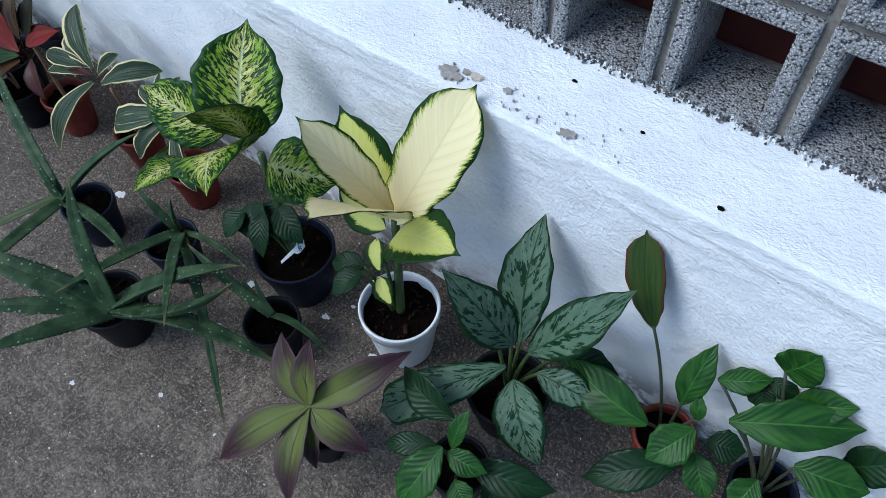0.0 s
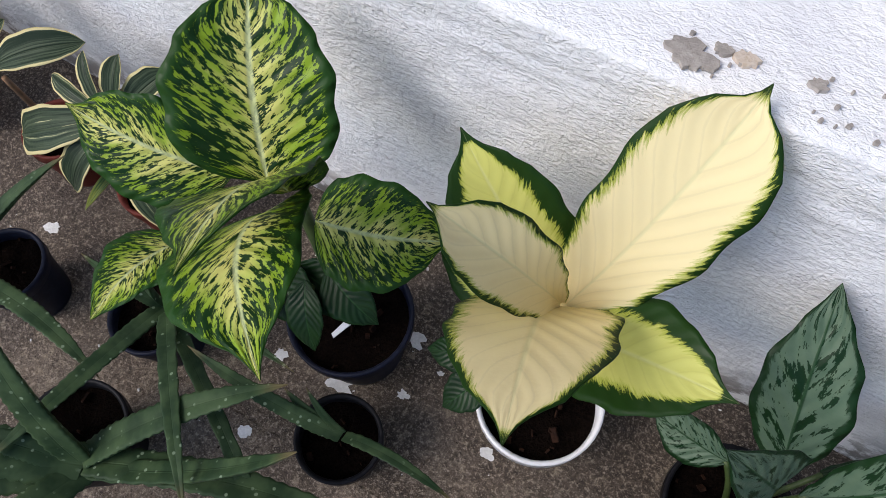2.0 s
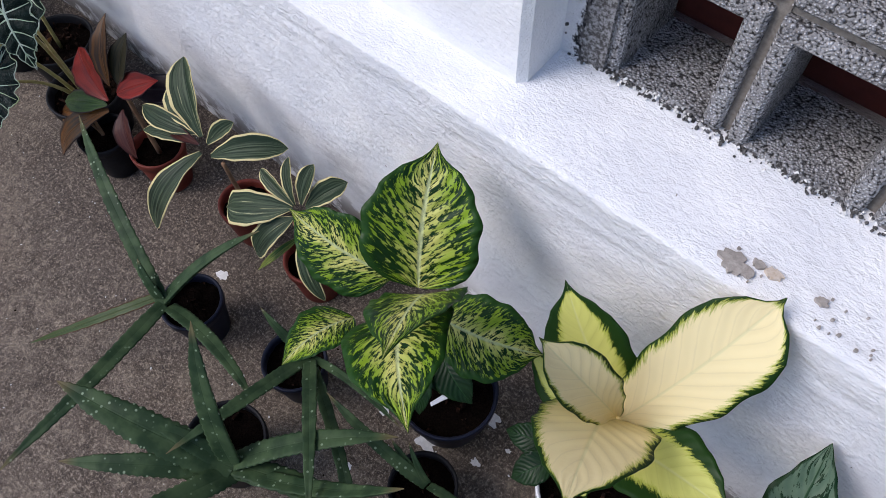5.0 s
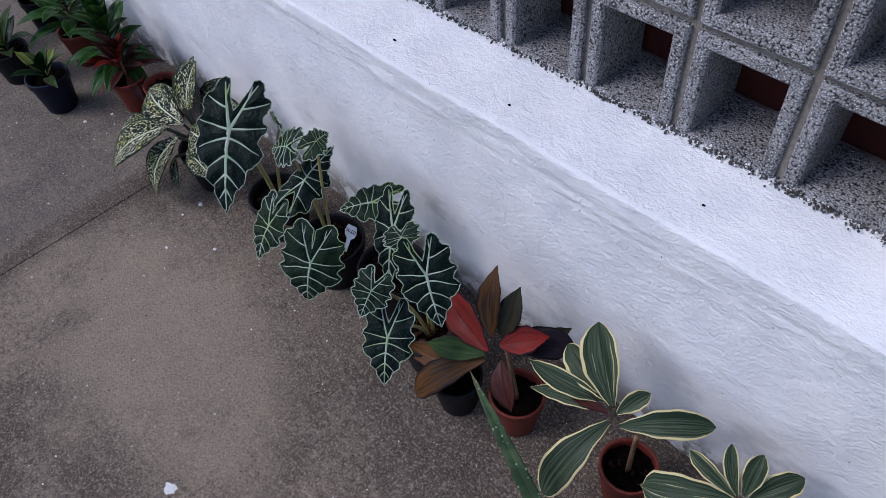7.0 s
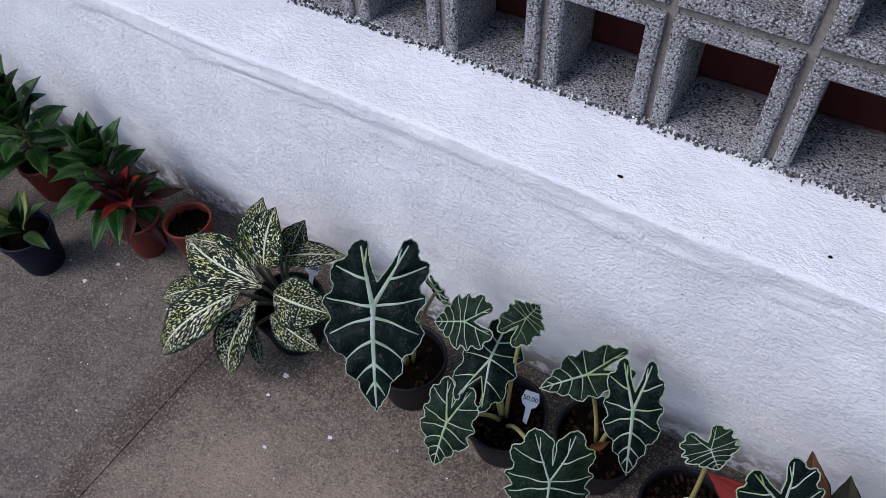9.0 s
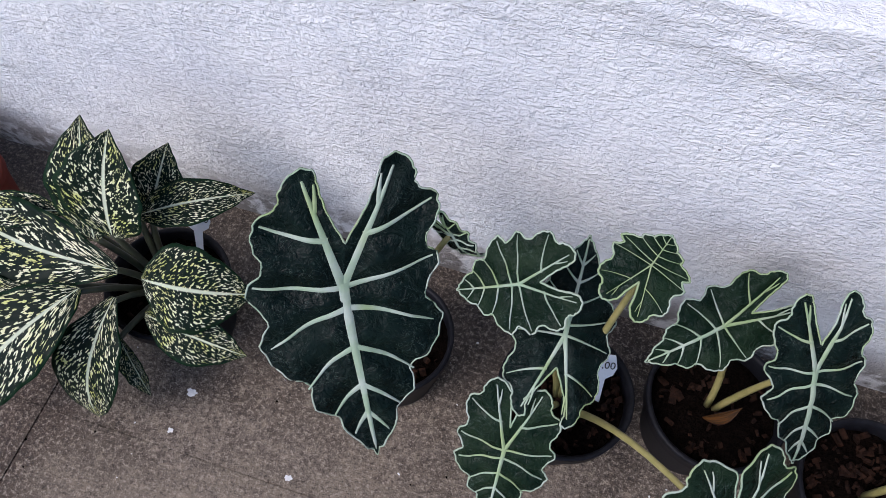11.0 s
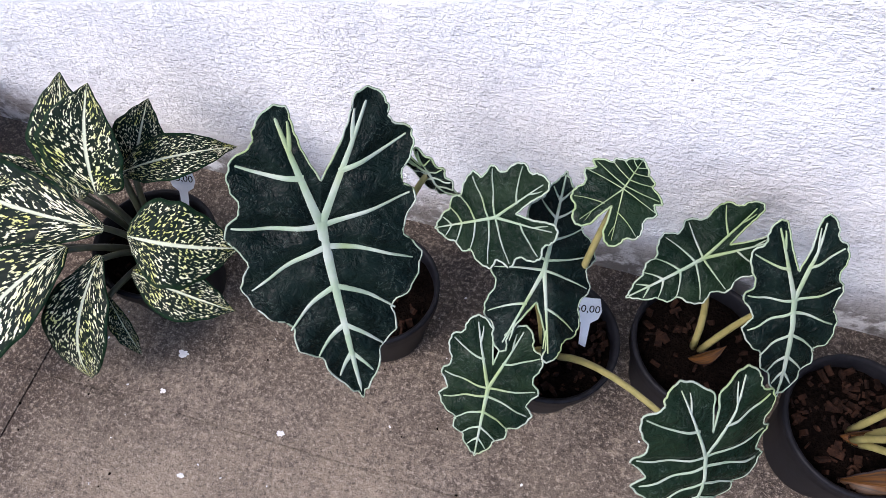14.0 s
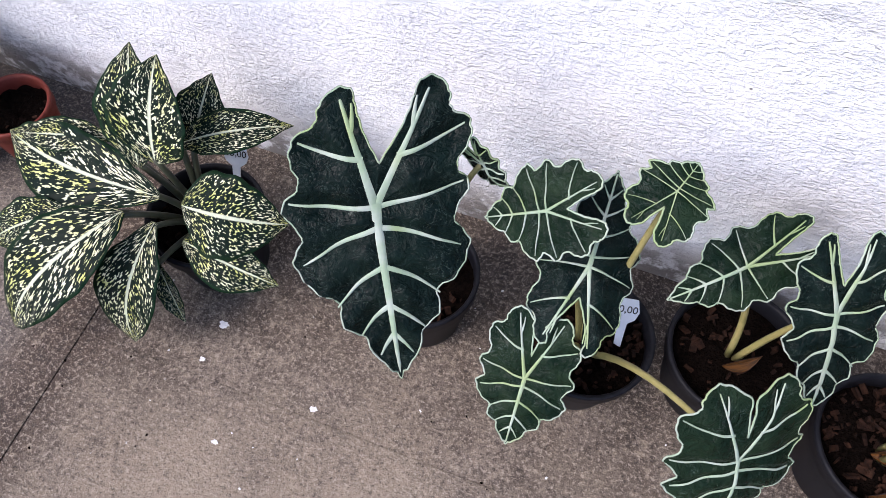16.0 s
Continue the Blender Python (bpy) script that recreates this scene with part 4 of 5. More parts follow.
leaf(dracaena_a, "striped", (-1.819, -0.177, 0.271), (-1.848, -0.324, 0.140), 0.071, (-0.100, -0.652, 0.752), profile="blunt", arch=0.16, cup=0.15)
leaf(dracaena_a, "striped", (-1.800, -0.168, 0.267), (-1.666, -0.072, 0.307), 0.055, (0.101, -0.504, 0.858), profile="blunt", arch=0.12, cup=0.35)
leaf(dracaena_a, "striped", (-1.816, -0.158, 0.282), (-1.787, -0.102, 0.320), 0.036, (0.100, -0.597, 0.796), profile="blunt", arch=0.07, cup=0.5)
leaf(dracaena_a, "striped", (-1.840, -0.155, 0.298), (-1.966, -0.119, 0.316), 0.054, (-0.101, -0.704, 0.704), profile="blunt", arch=0.07, cup=0.5)
leaf(dracaena_a, "maroon", (-1.828, -0.170, 0.284), (-1.907, -0.180, 0.278), 0.028, (0.000, -0.507, 0.862), profile="blunt", arch=0.07, cup=0.5)

dracaena_b = potted("potted_dracaena", "dracaena with cream-margined arching leaves, terracotta plastic pot", -1.555, -0.160, 0.0600, 0.125, TERRA_POT, 10)
stalk(dracaena_b, (0, 0, 0.10), (0.0, -0.01, 0.27), 0.006, 0.0045, STEM_BROWN, 0.0, "stem")
leaf(dracaena_b, "striped", (-1.574, -0.154, 0.282), (-1.714, -0.217, 0.225), 0.071, (-0.098, -0.541, 0.836), profile="oblong", arch=0.1, cup=0.3)
leaf(dracaena_b, "striped", (-1.576, -0.149, 0.285), (-1.677, -0.136, 0.299), 0.030, (0.000, -0.707, 0.707), profile="blunt", arch=0.07, cup=0.5)
leaf(dracaena_b, "striped", (-1.574, -0.146, 0.285), (-1.627, -0.099, 0.340), 0.027, (0.000, -0.756, 0.655), profile="blunt", arch=0.07, cup=0.5)
leaf(dracaena_b, "striped", (-1.566, -0.138, 0.284), (-1.578, -0.081, 0.341), 0.038, (0.000, -0.707, 0.707), profile="blunt", arch=0.07, cup=0.5)
leaf(dracaena_b, "striped", (-1.557, -0.136, 0.280), (-1.509, -0.064, 0.328), 0.046, (0.100, -0.597, 0.796), profile="blunt", arch=0.07, cup=0.5)
leaf(dracaena_b, "striped", (-1.563, -0.163, 0.272), (-1.603, -0.246, 0.195), 0.056, (-0.100, -0.652, 0.752), profile="oblong", arch=0.14, cup=0.3)
leaf(dracaena_b, "striped", (-1.549, -0.148, 0.270), (-1.449, -0.220, 0.157), 0.044, (0.100, -0.796, 0.597), profile="blunt", arch=0.15, cup=0.2)
leaf(dracaena_b, "maroon", (-1.555, -0.155, 0.271), (-1.509, -0.192, 0.214), 0.027, (0.100, -0.796, 0.597), profile="blunt", arch=0.07, cup=0.5)
leaf(dracaena_b, "yellow", (-1.560, -0.160, 0.207), (-1.611, -0.254, 0.137), 0.018, (0.000, -0.600, 0.800), profile="lance", arch=0.1, cup=0.3)

aloe_a = potted("potted_aloe", "aloe vera with long spotted leaves, dark blue pot", -1.668, -0.385, 0.0630, 0.125, BLUE_POT, 8)
leaf(aloe_a, "aloe", (-1.675, -0.425, 0.164), (-2.079, -0.279, 0.282), 0.031, (0.318, -0.424, 0.848), profile="strap", fat=0.45, cup=0.5, wave=0.0, arch=0.06, nv=44)
leaf(aloe_a, "aloe", (-1.680, -0.420, 0.167), (-1.591, -0.226, 0.273), 0.026, (-0.318, -0.424, 0.848), profile="strap", fat=0.45, cup=0.5, wave=0.0, arch=0.06, nv=44)
leaf(aloe_a, "aloe", (-1.677, -0.430, 0.164), (-1.620, -0.810, 0.200), 0.029, (0.206, 0.309, 0.928), profile="strap", fat=0.45, cup=0.5, wave=0.0, arch=0.06, nv=44)
leaf(aloe_a, "aloe", (-1.667, -0.426, 0.158), (-1.379, -0.448, 0.200), 0.030, (-0.206, 0.309, 0.928), profile="strap", fat=0.45, cup=0.5, wave=0.0, arch=0.06, nv=44)
leaf(aloe_a, "rust", (-1.703, -0.421, 0.156), (-1.886, -0.652, 0.060), 0.021, (0.108, -0.216, 0.970), profile="strap", fat=0.3, cup=0.4, wave=0.03, arch=0.05)
leaf(aloe_a, "aloe", (-1.684, -0.423, 0.169), (-1.743, -0.407, 0.240), 0.019, (0.105, -0.527, 0.843), profile="strap", fat=0.45, cup=0.5, wave=0.0, arch=0.06, nv=44)

aloe_b = potted("potted_aloe", "aloe vera with thin leaves hanging over its blue pot", -1.420, -0.338, 0.0630, 0.125, BLUE_POT, 8)
leaf(aloe_b, "aloe", (-1.388, -0.324, 0.158), (-1.410, -0.602, 0.240), 0.026, (0.108, 0.216, 0.970), profile="strap", fat=0.45, cup=0.5, wave=0.0, arch=0.06, nv=44)
leaf(aloe_b, "aloe", (-1.390, -0.321, 0.161), (-1.479, -0.328, 0.260), 0.019, (0.000, -0.406, 0.914), profile="strap", fat=0.45, cup=0.5, wave=0.0, arch=0.06, nv=44)
leaf(aloe_b, "aloe", (-1.383, -0.323, 0.154), (-1.147, -0.526, 0.270), 0.025, (-0.212, 0.212, 0.954), profile="strap", fat=0.45, cup=0.5, wave=0, arch=0.1)
leaf(aloe_b, "aloe", (-1.383, -0.323, 0.154), (-0.985, -0.581, 0.100), 0.021, (-0.212, 0.212, 0.954), profile="strap", fat=0.45, cup=0.5, wave=0, arch=0.16)
leaf(aloe_b, "aloe", (-1.392, -0.318, 0.163), (-1.375, -0.312, 0.280), 0.016, (0.000, -0.530, 0.848), profile="strap", fat=0.45, cup=0.5, wave=0.0, arch=0.06, nv=44)
leaf(aloe_b, "aloe", (-1.382, -0.318, 0.156), (-1.159, -0.316, 0.200), 0.015, (0.000, 0.000, 1.000), profile="strap", fat=0.45, cup=0.5, wave=0.0, arch=0.06, nv=44)

aloe_c = potted("potted_aloe", "large spreading aloe vera in a black plastic pot", -1.400, -0.526, 0.0760, 0.130, BLACK_POT, 10)
leaf(aloe_c, "aloe", (-1.331, -0.546, 0.179), (-1.647, -0.645, 0.250), 0.059, (0.217, 0.000, 0.976), profile="strap", fat=0.45, cup=0.5, wave=0.0, arch=0.06, nv=44)
leaf(aloe_c, "aloe", (-1.330, -0.547, 0.178), (-1.546, -0.727, 0.220), 0.039, (0.217, 0.000, 0.976), profile="strap", fat=0.45, cup=0.5, wave=0.0, arch=0.06, nv=44)
leaf(aloe_c, "aloe", (-1.327, -0.551, 0.175), (-1.399, -0.771, 0.260), 0.040, (0.212, 0.212, 0.954), profile="strap", fat=0.45, cup=0.5, wave=0.0, arch=0.06, nv=44)
leaf(aloe_c, "aloe", (-1.336, -0.540, 0.184), (-1.456, -0.440, 0.420), 0.037, (0.218, -0.436, 0.873), profile="strap", fat=0.45, cup=0.5, wave=0.0, arch=0.06, nv=44)
leaf(aloe_c, "aloe", (-1.333, -0.536, 0.182), (-1.133, -0.341, 0.270), 0.039, (-0.217, 0.000, 0.976), profile="strap", fat=0.45, cup=0.5, wave=0.0, arch=0.06, nv=44)
leaf(aloe_c, "aloe", (-1.328, -0.542, 0.177), (-0.958, -0.429, 0.170), 0.043, (-0.212, 0.212, 0.954), profile="strap", fat=0.45, cup=0.5, wave=0.0, arch=0.06, nv=44)
leaf(aloe_c, "aloe", (-1.324, -0.548, 0.173), (-1.055, -0.405, 0.360), 0.032, (-0.105, 0.314, 0.943), profile="strap", fat=0.45, cup=0.5, wave=0, arch=-0.08)
leaf(aloe_c, "rust", (-1.331, -0.549, 0.179), (-1.489, -0.668, 0.160), 0.020, (0.000, 0.000, 1.000), profile="strap", fat=0.45, cup=0.5, wave=0.0, arch=0.06, nv=44)
leaf(aloe_c, "aloe", (-1.336, -0.547, 0.183), (-1.481, -0.586, 0.240), 0.032, (0.217, 0.000, 0.976), profile="strap", fat=0.45, cup=0.5, wave=0.0, arch=0.06, nv=44)

aloe_d = potted("potted_aloe", "small aloe with pale-spotted leaves, black plastic pot", -1.080, -0.353, 0.0620, 0.120, BLACK_POT, 6)
leaf(aloe_d, "aloe", (-1.072, -0.350, 0.149), (-1.285, -0.359, 0.240), 0.022, (0.206, -0.309, 0.928), profile="strap", fat=0.45, cup=0.5, wave=0.0, arch=0.06, nv=44)
leaf(aloe_d, "aloe", (-1.067, -0.350, 0.148), (-0.902, -0.352, 0.170), 0.017, (-0.212, 0.212, 0.954), profile="strap", fat=0.45, cup=0.5, wave=0, arch=0.12)
leaf(aloe_d, "aloe", (-1.077, -0.349, 0.151), (-1.158, -0.340, 0.200), 0.015, (0.206, -0.309, 0.928), profile="strap", fat=0.45, cup=0.5, wave=0.0, arch=0.06, nv=44)
leaf(aloe_d, "aloe", (-1.072, -0.346, 0.150), (-1.127, -0.328, 0.220), 0.011, (0.101, -0.404, 0.909), profile="strap", fat=0.45, cup=0.5, wave=0.0, arch=0.06, nv=44)

dieffenbachia_a = potted("potted_dieffenbachia", "dieffenbachia with broad leaves flecked yellow and green, blue pot", -1.153, -0.200, 0.0920, 0.150, BLUE_POT, 20)
stalk(dieffenbachia_a, (0, 0, 0.12), (-0.035, 0.02, 0.42), 0.010, 0.008, STEM_GREEN, 0.0, "stem")
leaf(dieffenbachia_a, "spotted", (-1.213, -0.190, 0.464), (-1.287, -0.054, 0.614), 0.172, (0.420, -0.560, 0.640), profile="cusp", arch=0.06, cup=0.24, wave=0.012, nv=30, nu=14)
leaf(dieffenbachia_a, "spotted", (-1.262, -0.195, 0.446), (-1.436, -0.230, 0.505), 0.118, (-0.204, -0.612, 0.764), profile="cusp", arch=0.08, cup=0.2, nv=28, nu=12)
leaf(dieffenbachia_a, "spotted", (-1.178, -0.195, 0.480), (-1.090, -0.364, 0.715), 0.120, (-0.450, 0.350, 0.700), profile="cusp", arch=0.10, cup=0.05, wave=0.03, nv=28, nu=12)
leaf(dieffenbachia_a, "spotted", (-1.200, -0.215, 0.447), (-1.048, -0.382, 0.590), 0.152, (-0.450, 0.150, 0.800), profile="cusp", arch=0.14, cup=0.1, wave=0.015, nv=28, nu=14)
leaf(dieffenbachia_a, "spotted", (-1.165, -0.187, 0.412), (-1.018, -0.132, 0.404), 0.126, (0.150, -0.501, 0.852), profile="cusp", arch=0.12, cup=0.12, nv=28, nu=12)
leaf(dieffenbachia_a, "spotted", (-1.267, -0.277, 0.427), (-1.283, -0.402, 0.453), 0.082, (-0.099, 0.099, 0.990), profile="ovate", arch=0.12, cup=0.15, nv=28, nu=12)
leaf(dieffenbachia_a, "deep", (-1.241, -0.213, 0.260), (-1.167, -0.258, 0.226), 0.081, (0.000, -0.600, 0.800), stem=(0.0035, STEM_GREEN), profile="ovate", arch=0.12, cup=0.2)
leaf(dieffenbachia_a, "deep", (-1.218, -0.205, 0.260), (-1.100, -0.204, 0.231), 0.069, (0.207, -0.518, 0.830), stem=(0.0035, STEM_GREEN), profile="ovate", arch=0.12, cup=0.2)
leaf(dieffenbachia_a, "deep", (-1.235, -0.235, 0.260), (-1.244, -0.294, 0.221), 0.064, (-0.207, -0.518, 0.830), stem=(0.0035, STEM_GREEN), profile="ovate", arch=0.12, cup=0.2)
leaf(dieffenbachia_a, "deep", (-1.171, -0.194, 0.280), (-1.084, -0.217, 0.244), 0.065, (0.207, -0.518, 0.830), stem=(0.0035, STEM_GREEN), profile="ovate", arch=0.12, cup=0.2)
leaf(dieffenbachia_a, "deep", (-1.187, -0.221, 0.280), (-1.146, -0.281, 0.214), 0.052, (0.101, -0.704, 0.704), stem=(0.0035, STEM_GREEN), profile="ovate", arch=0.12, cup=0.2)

dieffenbachia_b = potted("potted_dieffenbachia", "dieffenbachia with cream leaves edged green, white plastic pot", -0.862, -0.183, 0.0860, 0.168, WHITE_POT, 40)
stalk(dieffenbachia_b, (0, 0, 0.12), (-0.018, 0.04, 0.405), 0.010, 0.008, STEM_GREEN, 0.0, "stem")
leaf(dieffenbachia_b, "cream", (-0.884, -0.150, 0.394), (-0.803, 0.004, 0.664), 0.130, (0.150, -0.852, 0.501), profile="oblong", arch=0.04, cup=0.14, nv=34, nu=14)
leaf(dieffenbachia_b, "cream_green", (-0.905, -0.122, 0.412), (-1.032, -0.092, 0.566), 0.122, (0.204, -0.764, 0.612), profile="cusp", arch=0.06, cup=0.16, nv=28, nu=12)
leaf(dieffenbachia_b, "cream", (-0.883, -0.147, 0.421), (-0.989, -0.220, 0.667), 0.075, (0.732, -0.305, 0.610), profile="oblong", arch=0.05, cup=0.45, wave=0.03, nv=28, nu=12)
leaf(dieffenbachia_b, "cream", (-0.896, -0.142, 0.392), (-0.862, -0.341, 0.628), 0.156, (-0.280, 0.630, 0.530), profile="cusp", arch=0.07, cup=0.06, wave=0.014, nv=30, nu=14)
leaf(dieffenbachia_b, "cream_green", (-0.868, -0.158, 0.385), (-0.700, -0.182, 0.486), 0.122, (-0.309, -0.206, 0.928), profile="cusp", arch=0.1, cup=0.1, nv=30, nu=14)
leaf(dieffenbachia_b, "cream_green", (-0.897, -0.154, 0.375), (-1.046, -0.122, 0.363), 0.077, (-0.205, -0.717, 0.666), profile="ovate", arch=0.05, cup=0.2)
leaf(dieffenbachia_b, "deep", (-0.925, -0.210, 0.270), (-0.962, -0.266, 0.229), 0.053, (-0.199, -0.497, 0.845), stem=(0.0035, STEM_GREEN), profile="ovate", arch=0.12, cup=0.2)
leaf(dieffenbachia_b, "deep", (-0.939, -0.186, 0.250), (-1.018, -0.207, 0.219), 0.049, (-0.199, -0.497, 0.845), stem=(0.0035, STEM_GREEN), profile="ovate", arch=0.12, cup=0.2)
leaf(dieffenbachia_b, "cream_green", (-0.921, -0.158, 0.330), (-0.889, -0.194, 0.281), 0.047, (0.000, -0.800, 0.600), stem=(0.0035, STEM_GREEN), profile="ovate", arch=0.12, cup=0.2)
leaf(dieffenbachia_b, "cream_green", (-0.906, -0.185, 0.240), (-0.853, -0.211, 0.214), 0.048, (0.000, -0.707, 0.707), stem=(0.0035, STEM_GREEN), profile="ovate", arch=0.12, cup=0.2)

aglaonema_a = potted("potted_aglaonema", "aglaonema with silvery leaves blotched dark green, black pot", -0.587, -0.185, 0.0850, 0.135, BLACK_POT, 10)
leaf(aglaonema_a, "silver", (-0.587, -0.155, 0.274), (-0.646, -0.006, 0.454), 0.102, (0.051, -0.861, 0.506), stem=(0.0035, STEM_GREEN), profile="lance", arch=0.08, cup=0.15, wave=0.012, nv=26)
leaf(aglaonema_a, "silver", (-0.591, -0.174, 0.283), (-0.700, -0.232, 0.507), 0.092, (0.318, -0.424, 0.848), stem=(0.0035, STEM_GREEN), profile="lance", arch=0.08, cup=0.15, wave=0.012, nv=26)
leaf(aglaonema_a, "silver", (-0.561, -0.170, 0.282), (-0.438, -0.069, 0.482), 0.088, (-0.100, -0.597, 0.796), stem=(0.0035, STEM_GREEN), profile="lance", arch=0.08, cup=0.15, wave=0.012, nv=26)
leaf(aglaonema_a, "silver", (-0.586, -0.203, 0.254), (-0.766, -0.372, 0.115), 0.089, (-0.102, -0.564, 0.820), stem=(0.0035, STEM_GREEN), profile="oblong", arch=0.14, cup=0.1, wave=0.012, nv=26)
leaf(aglaonema_a, "silver", (-0.563, -0.213, 0.243), (-0.447, -0.293, 0.164), 0.100, (0.000, -0.707, 0.707), stem=(0.0035, STEM_GREEN), profile="ovate", arch=0.14, cup=0.1, wave=0.012, nv=26)
leaf(aglaonema_a, "silver", (-0.539, -0.168, 0.225), (-0.420, -0.155, 0.219), 0.073, (0.101, -0.504, 0.858), stem=(0.0035, STEM_GREEN), profile="lance", arch=0.08, cup=0.15, wave=0.012, nv=26)
leaf(aglaonema_a, "deep", (-0.530, -0.114, 0.219), (-0.415, -0.083, 0.224), 0.076, (0.101, -0.504, 0.858), stem=(0.0035, STEM_GREEN), profile="lance", arch=0.08, cup=0.15, wave=0.012, nv=26)
leaf(aglaonema_a, "silver", (-0.634, -0.161, 0.241), (-0.734, -0.142, 0.230), 0.066, (-0.205, -0.717, 0.666), stem=(0.0035, STEM_GREEN), profile="lance", arch=0.08, cup=0.15, wave=0.012, nv=26)

bromeliad_a = potted("potted_bromeliad", "bromeliad with purple-brown strap leaves, small black pot", -0.843, -0.462, 0.0550, 0.110, BLACK_POT, 0)
leaf(bromeliad_a, "bromeliad", (-0.836, -0.468, 0.226), (-0.949, -0.406, 0.289), 0.070, (0.000, -0.707, 0.707), profile="lance", arch=0.1, cup=0.35, wave=0.004)
leaf(bromeliad_a, "bromeliad", (-0.836, -0.468, 0.226), (-0.723, -0.302, 0.310), 0.068, (0.101, -0.504, 0.858), profile="lance", arch=0.1, cup=0.35, wave=0.004)
leaf(bromeliad_a, "bromeliad", (-0.836, -0.468, 0.226), (-0.952, -0.627, 0.105), 0.073, (-0.199, -0.497, 0.845), profile="lance", arch=0.1, cup=0.35, wave=0.004)
leaf(bromeliad_a, "bromeliad", (-0.836, -0.468, 0.226), (-0.776, -0.611, 0.127), 0.065, (-0.100, -0.597, 0.796), profile="lance", arch=0.1, cup=0.35, wave=0.004)
leaf(bromeliad_a, "bromeliad", (-0.836, -0.468, 0.226), (-0.699, -0.462, 0.198), 0.064, (0.199, -0.497, 0.845), profile="lance", arch=0.1, cup=0.35, wave=0.004)
leaf(bromeliad_a, "bromeliad", (-0.836, -0.468, 0.226), (-0.877, -0.396, 0.328), 0.057, (0.100, -0.796, 0.597), profile="lance", arch=0.1, cup=0.35, wave=0.004)
leaf(bromeliad_a, "bromeliad", (-0.836, -0.468, 0.226), (-0.773, -0.535, 0.150), 0.049, (0.101, -0.704, 0.704), profile="lance", arch=0.1, cup=0.35, wave=0.004)
stalk(bromeliad_a, (0, 0, 0.09), (0.02, -0.006, 0.225), 0.016, 0.011, LEAF["bromeliad"], 0.0, "stem")

lily_a = potted("potted_peace_lily", "peace lily with glossy leaves, brown terracotta pot", -0.297, -0.085, 0.0600, 0.125, TERRA_POT, 0)
leaf(lily_a, "rust", (-0.396, -0.048, 0.372), (-0.470, -0.004, 0.545), 0.066, (0.051, -0.913, 0.406), stem=(0.0026, STEM_DARK), profile="oblong", arch=0.03, cup=0.15)
leaf(lily_a, "green", (-0.298, -0.082, 0.254), (-0.296, -0.006, 0.364), 0.058, (0.100, -0.752, 0.652), stem=(0.0026, STEM_DARK), profile="lance", arch=0.1, cup=0.15, wave=0.008)
leaf(lily_a, "green", (-0.328, -0.140, 0.230), (-0.505, -0.110, 0.231), 0.088, (-0.100, -0.597, 0.796), stem=(0.0026, STEM_DARK), profile="lance", arch=0.1, cup=0.15, wave=0.008)
leaf(lily_a, "green", (-0.261, -0.093, 0.254), (-0.277, -0.066, 0.290), 0.029, (0.000, -0.800, 0.600), stem=(0.0026, STEM_DARK), profile="lance", arch=0.1, cup=0.15, wave=0.008)
leaf(lily_a, "green", (-0.258, -0.118, 0.271), (-0.302, -0.191, 0.219), 0.073, (-0.098, -0.541, 0.836), stem=(0.0026, STEM_DARK), profile="lance", arch=0.1, cup=0.15, wave=0.008)
leaf(lily_a, "green", (-0.238, -0.126, 0.212), (-0.183, -0.175, 0.175), 0.061, (0.000, -0.600, 0.800), stem=(0.0026, STEM_DARK), profile="lance", arch=0.1, cup=0.15, wave=0.008)
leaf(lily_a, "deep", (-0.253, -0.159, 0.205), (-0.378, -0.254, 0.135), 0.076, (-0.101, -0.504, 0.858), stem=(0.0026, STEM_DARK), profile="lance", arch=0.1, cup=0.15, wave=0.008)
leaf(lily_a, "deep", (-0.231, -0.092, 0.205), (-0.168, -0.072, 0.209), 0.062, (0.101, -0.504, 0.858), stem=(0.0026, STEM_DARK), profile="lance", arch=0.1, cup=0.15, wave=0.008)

lily_b = potted("potted_peace_lily", "peace lily with wide glossy leaves, dark blue pot", -0.105, -0.075, 0.0620, 0.125, BLUE_POT, 0)
leaf(lily_b, "green", (-0.222, -0.102, 0.328), (-0.048, -0.011, 0.366), 0.081, (0.098, -0.541, 0.836), stem=(0.0026, STEM_DARK), profile="lance", arch=0.1, cup=0.15, wave=0.008)
leaf(lily_b, "green", (-0.191, -0.013, 0.399), (-0.163, -0.006, 0.475), 0.070, (0.100, -0.752, 0.652), stem=(0.0026, STEM_DARK), profile="round", arch=0.06, cup=0.15)
leaf(lily_b, "green", (-0.268, -0.041, 0.321), (-0.194, -0.006, 0.354), 0.047, (0.050, -0.599, 0.799), stem=(0.0026, STEM_DARK), profile="lance", arch=0.1, cup=0.15, wave=0.008)
leaf(lily_b, "green", (-0.157, -0.027, 0.347), (-0.075, -0.006, 0.401), 0.060, (0.100, -0.597, 0.796), stem=(0.0026, STEM_DARK), profile="lance", arch=0.1, cup=0.15, wave=0.008)
leaf(lily_b, "green", (-0.102, -0.082, 0.275), (0.010, -0.055, 0.280), 0.080, (0.098, -0.541, 0.836), stem=(0.0026, STEM_DARK), profile="lance", arch=0.1, cup=0.15, wave=0.008)
leaf(lily_b, "deep", (-0.214, -0.004, 0.332), (-0.184, -0.035, 0.300), 0.049, (0.000, -0.707, 0.707), stem=(0.0026, STEM_DARK), profile="lance", arch=0.1, cup=0.15, wave=0.008)
leaf(lily_b, "deep", (-0.198, -0.004, 0.350), (-0.148, -0.006, 0.345), 0.039, (0.000, -0.707, 0.707), stem=(0.0026, STEM_DARK), profile="lance", arch=0.1, cup=0.15, wave=0.008)
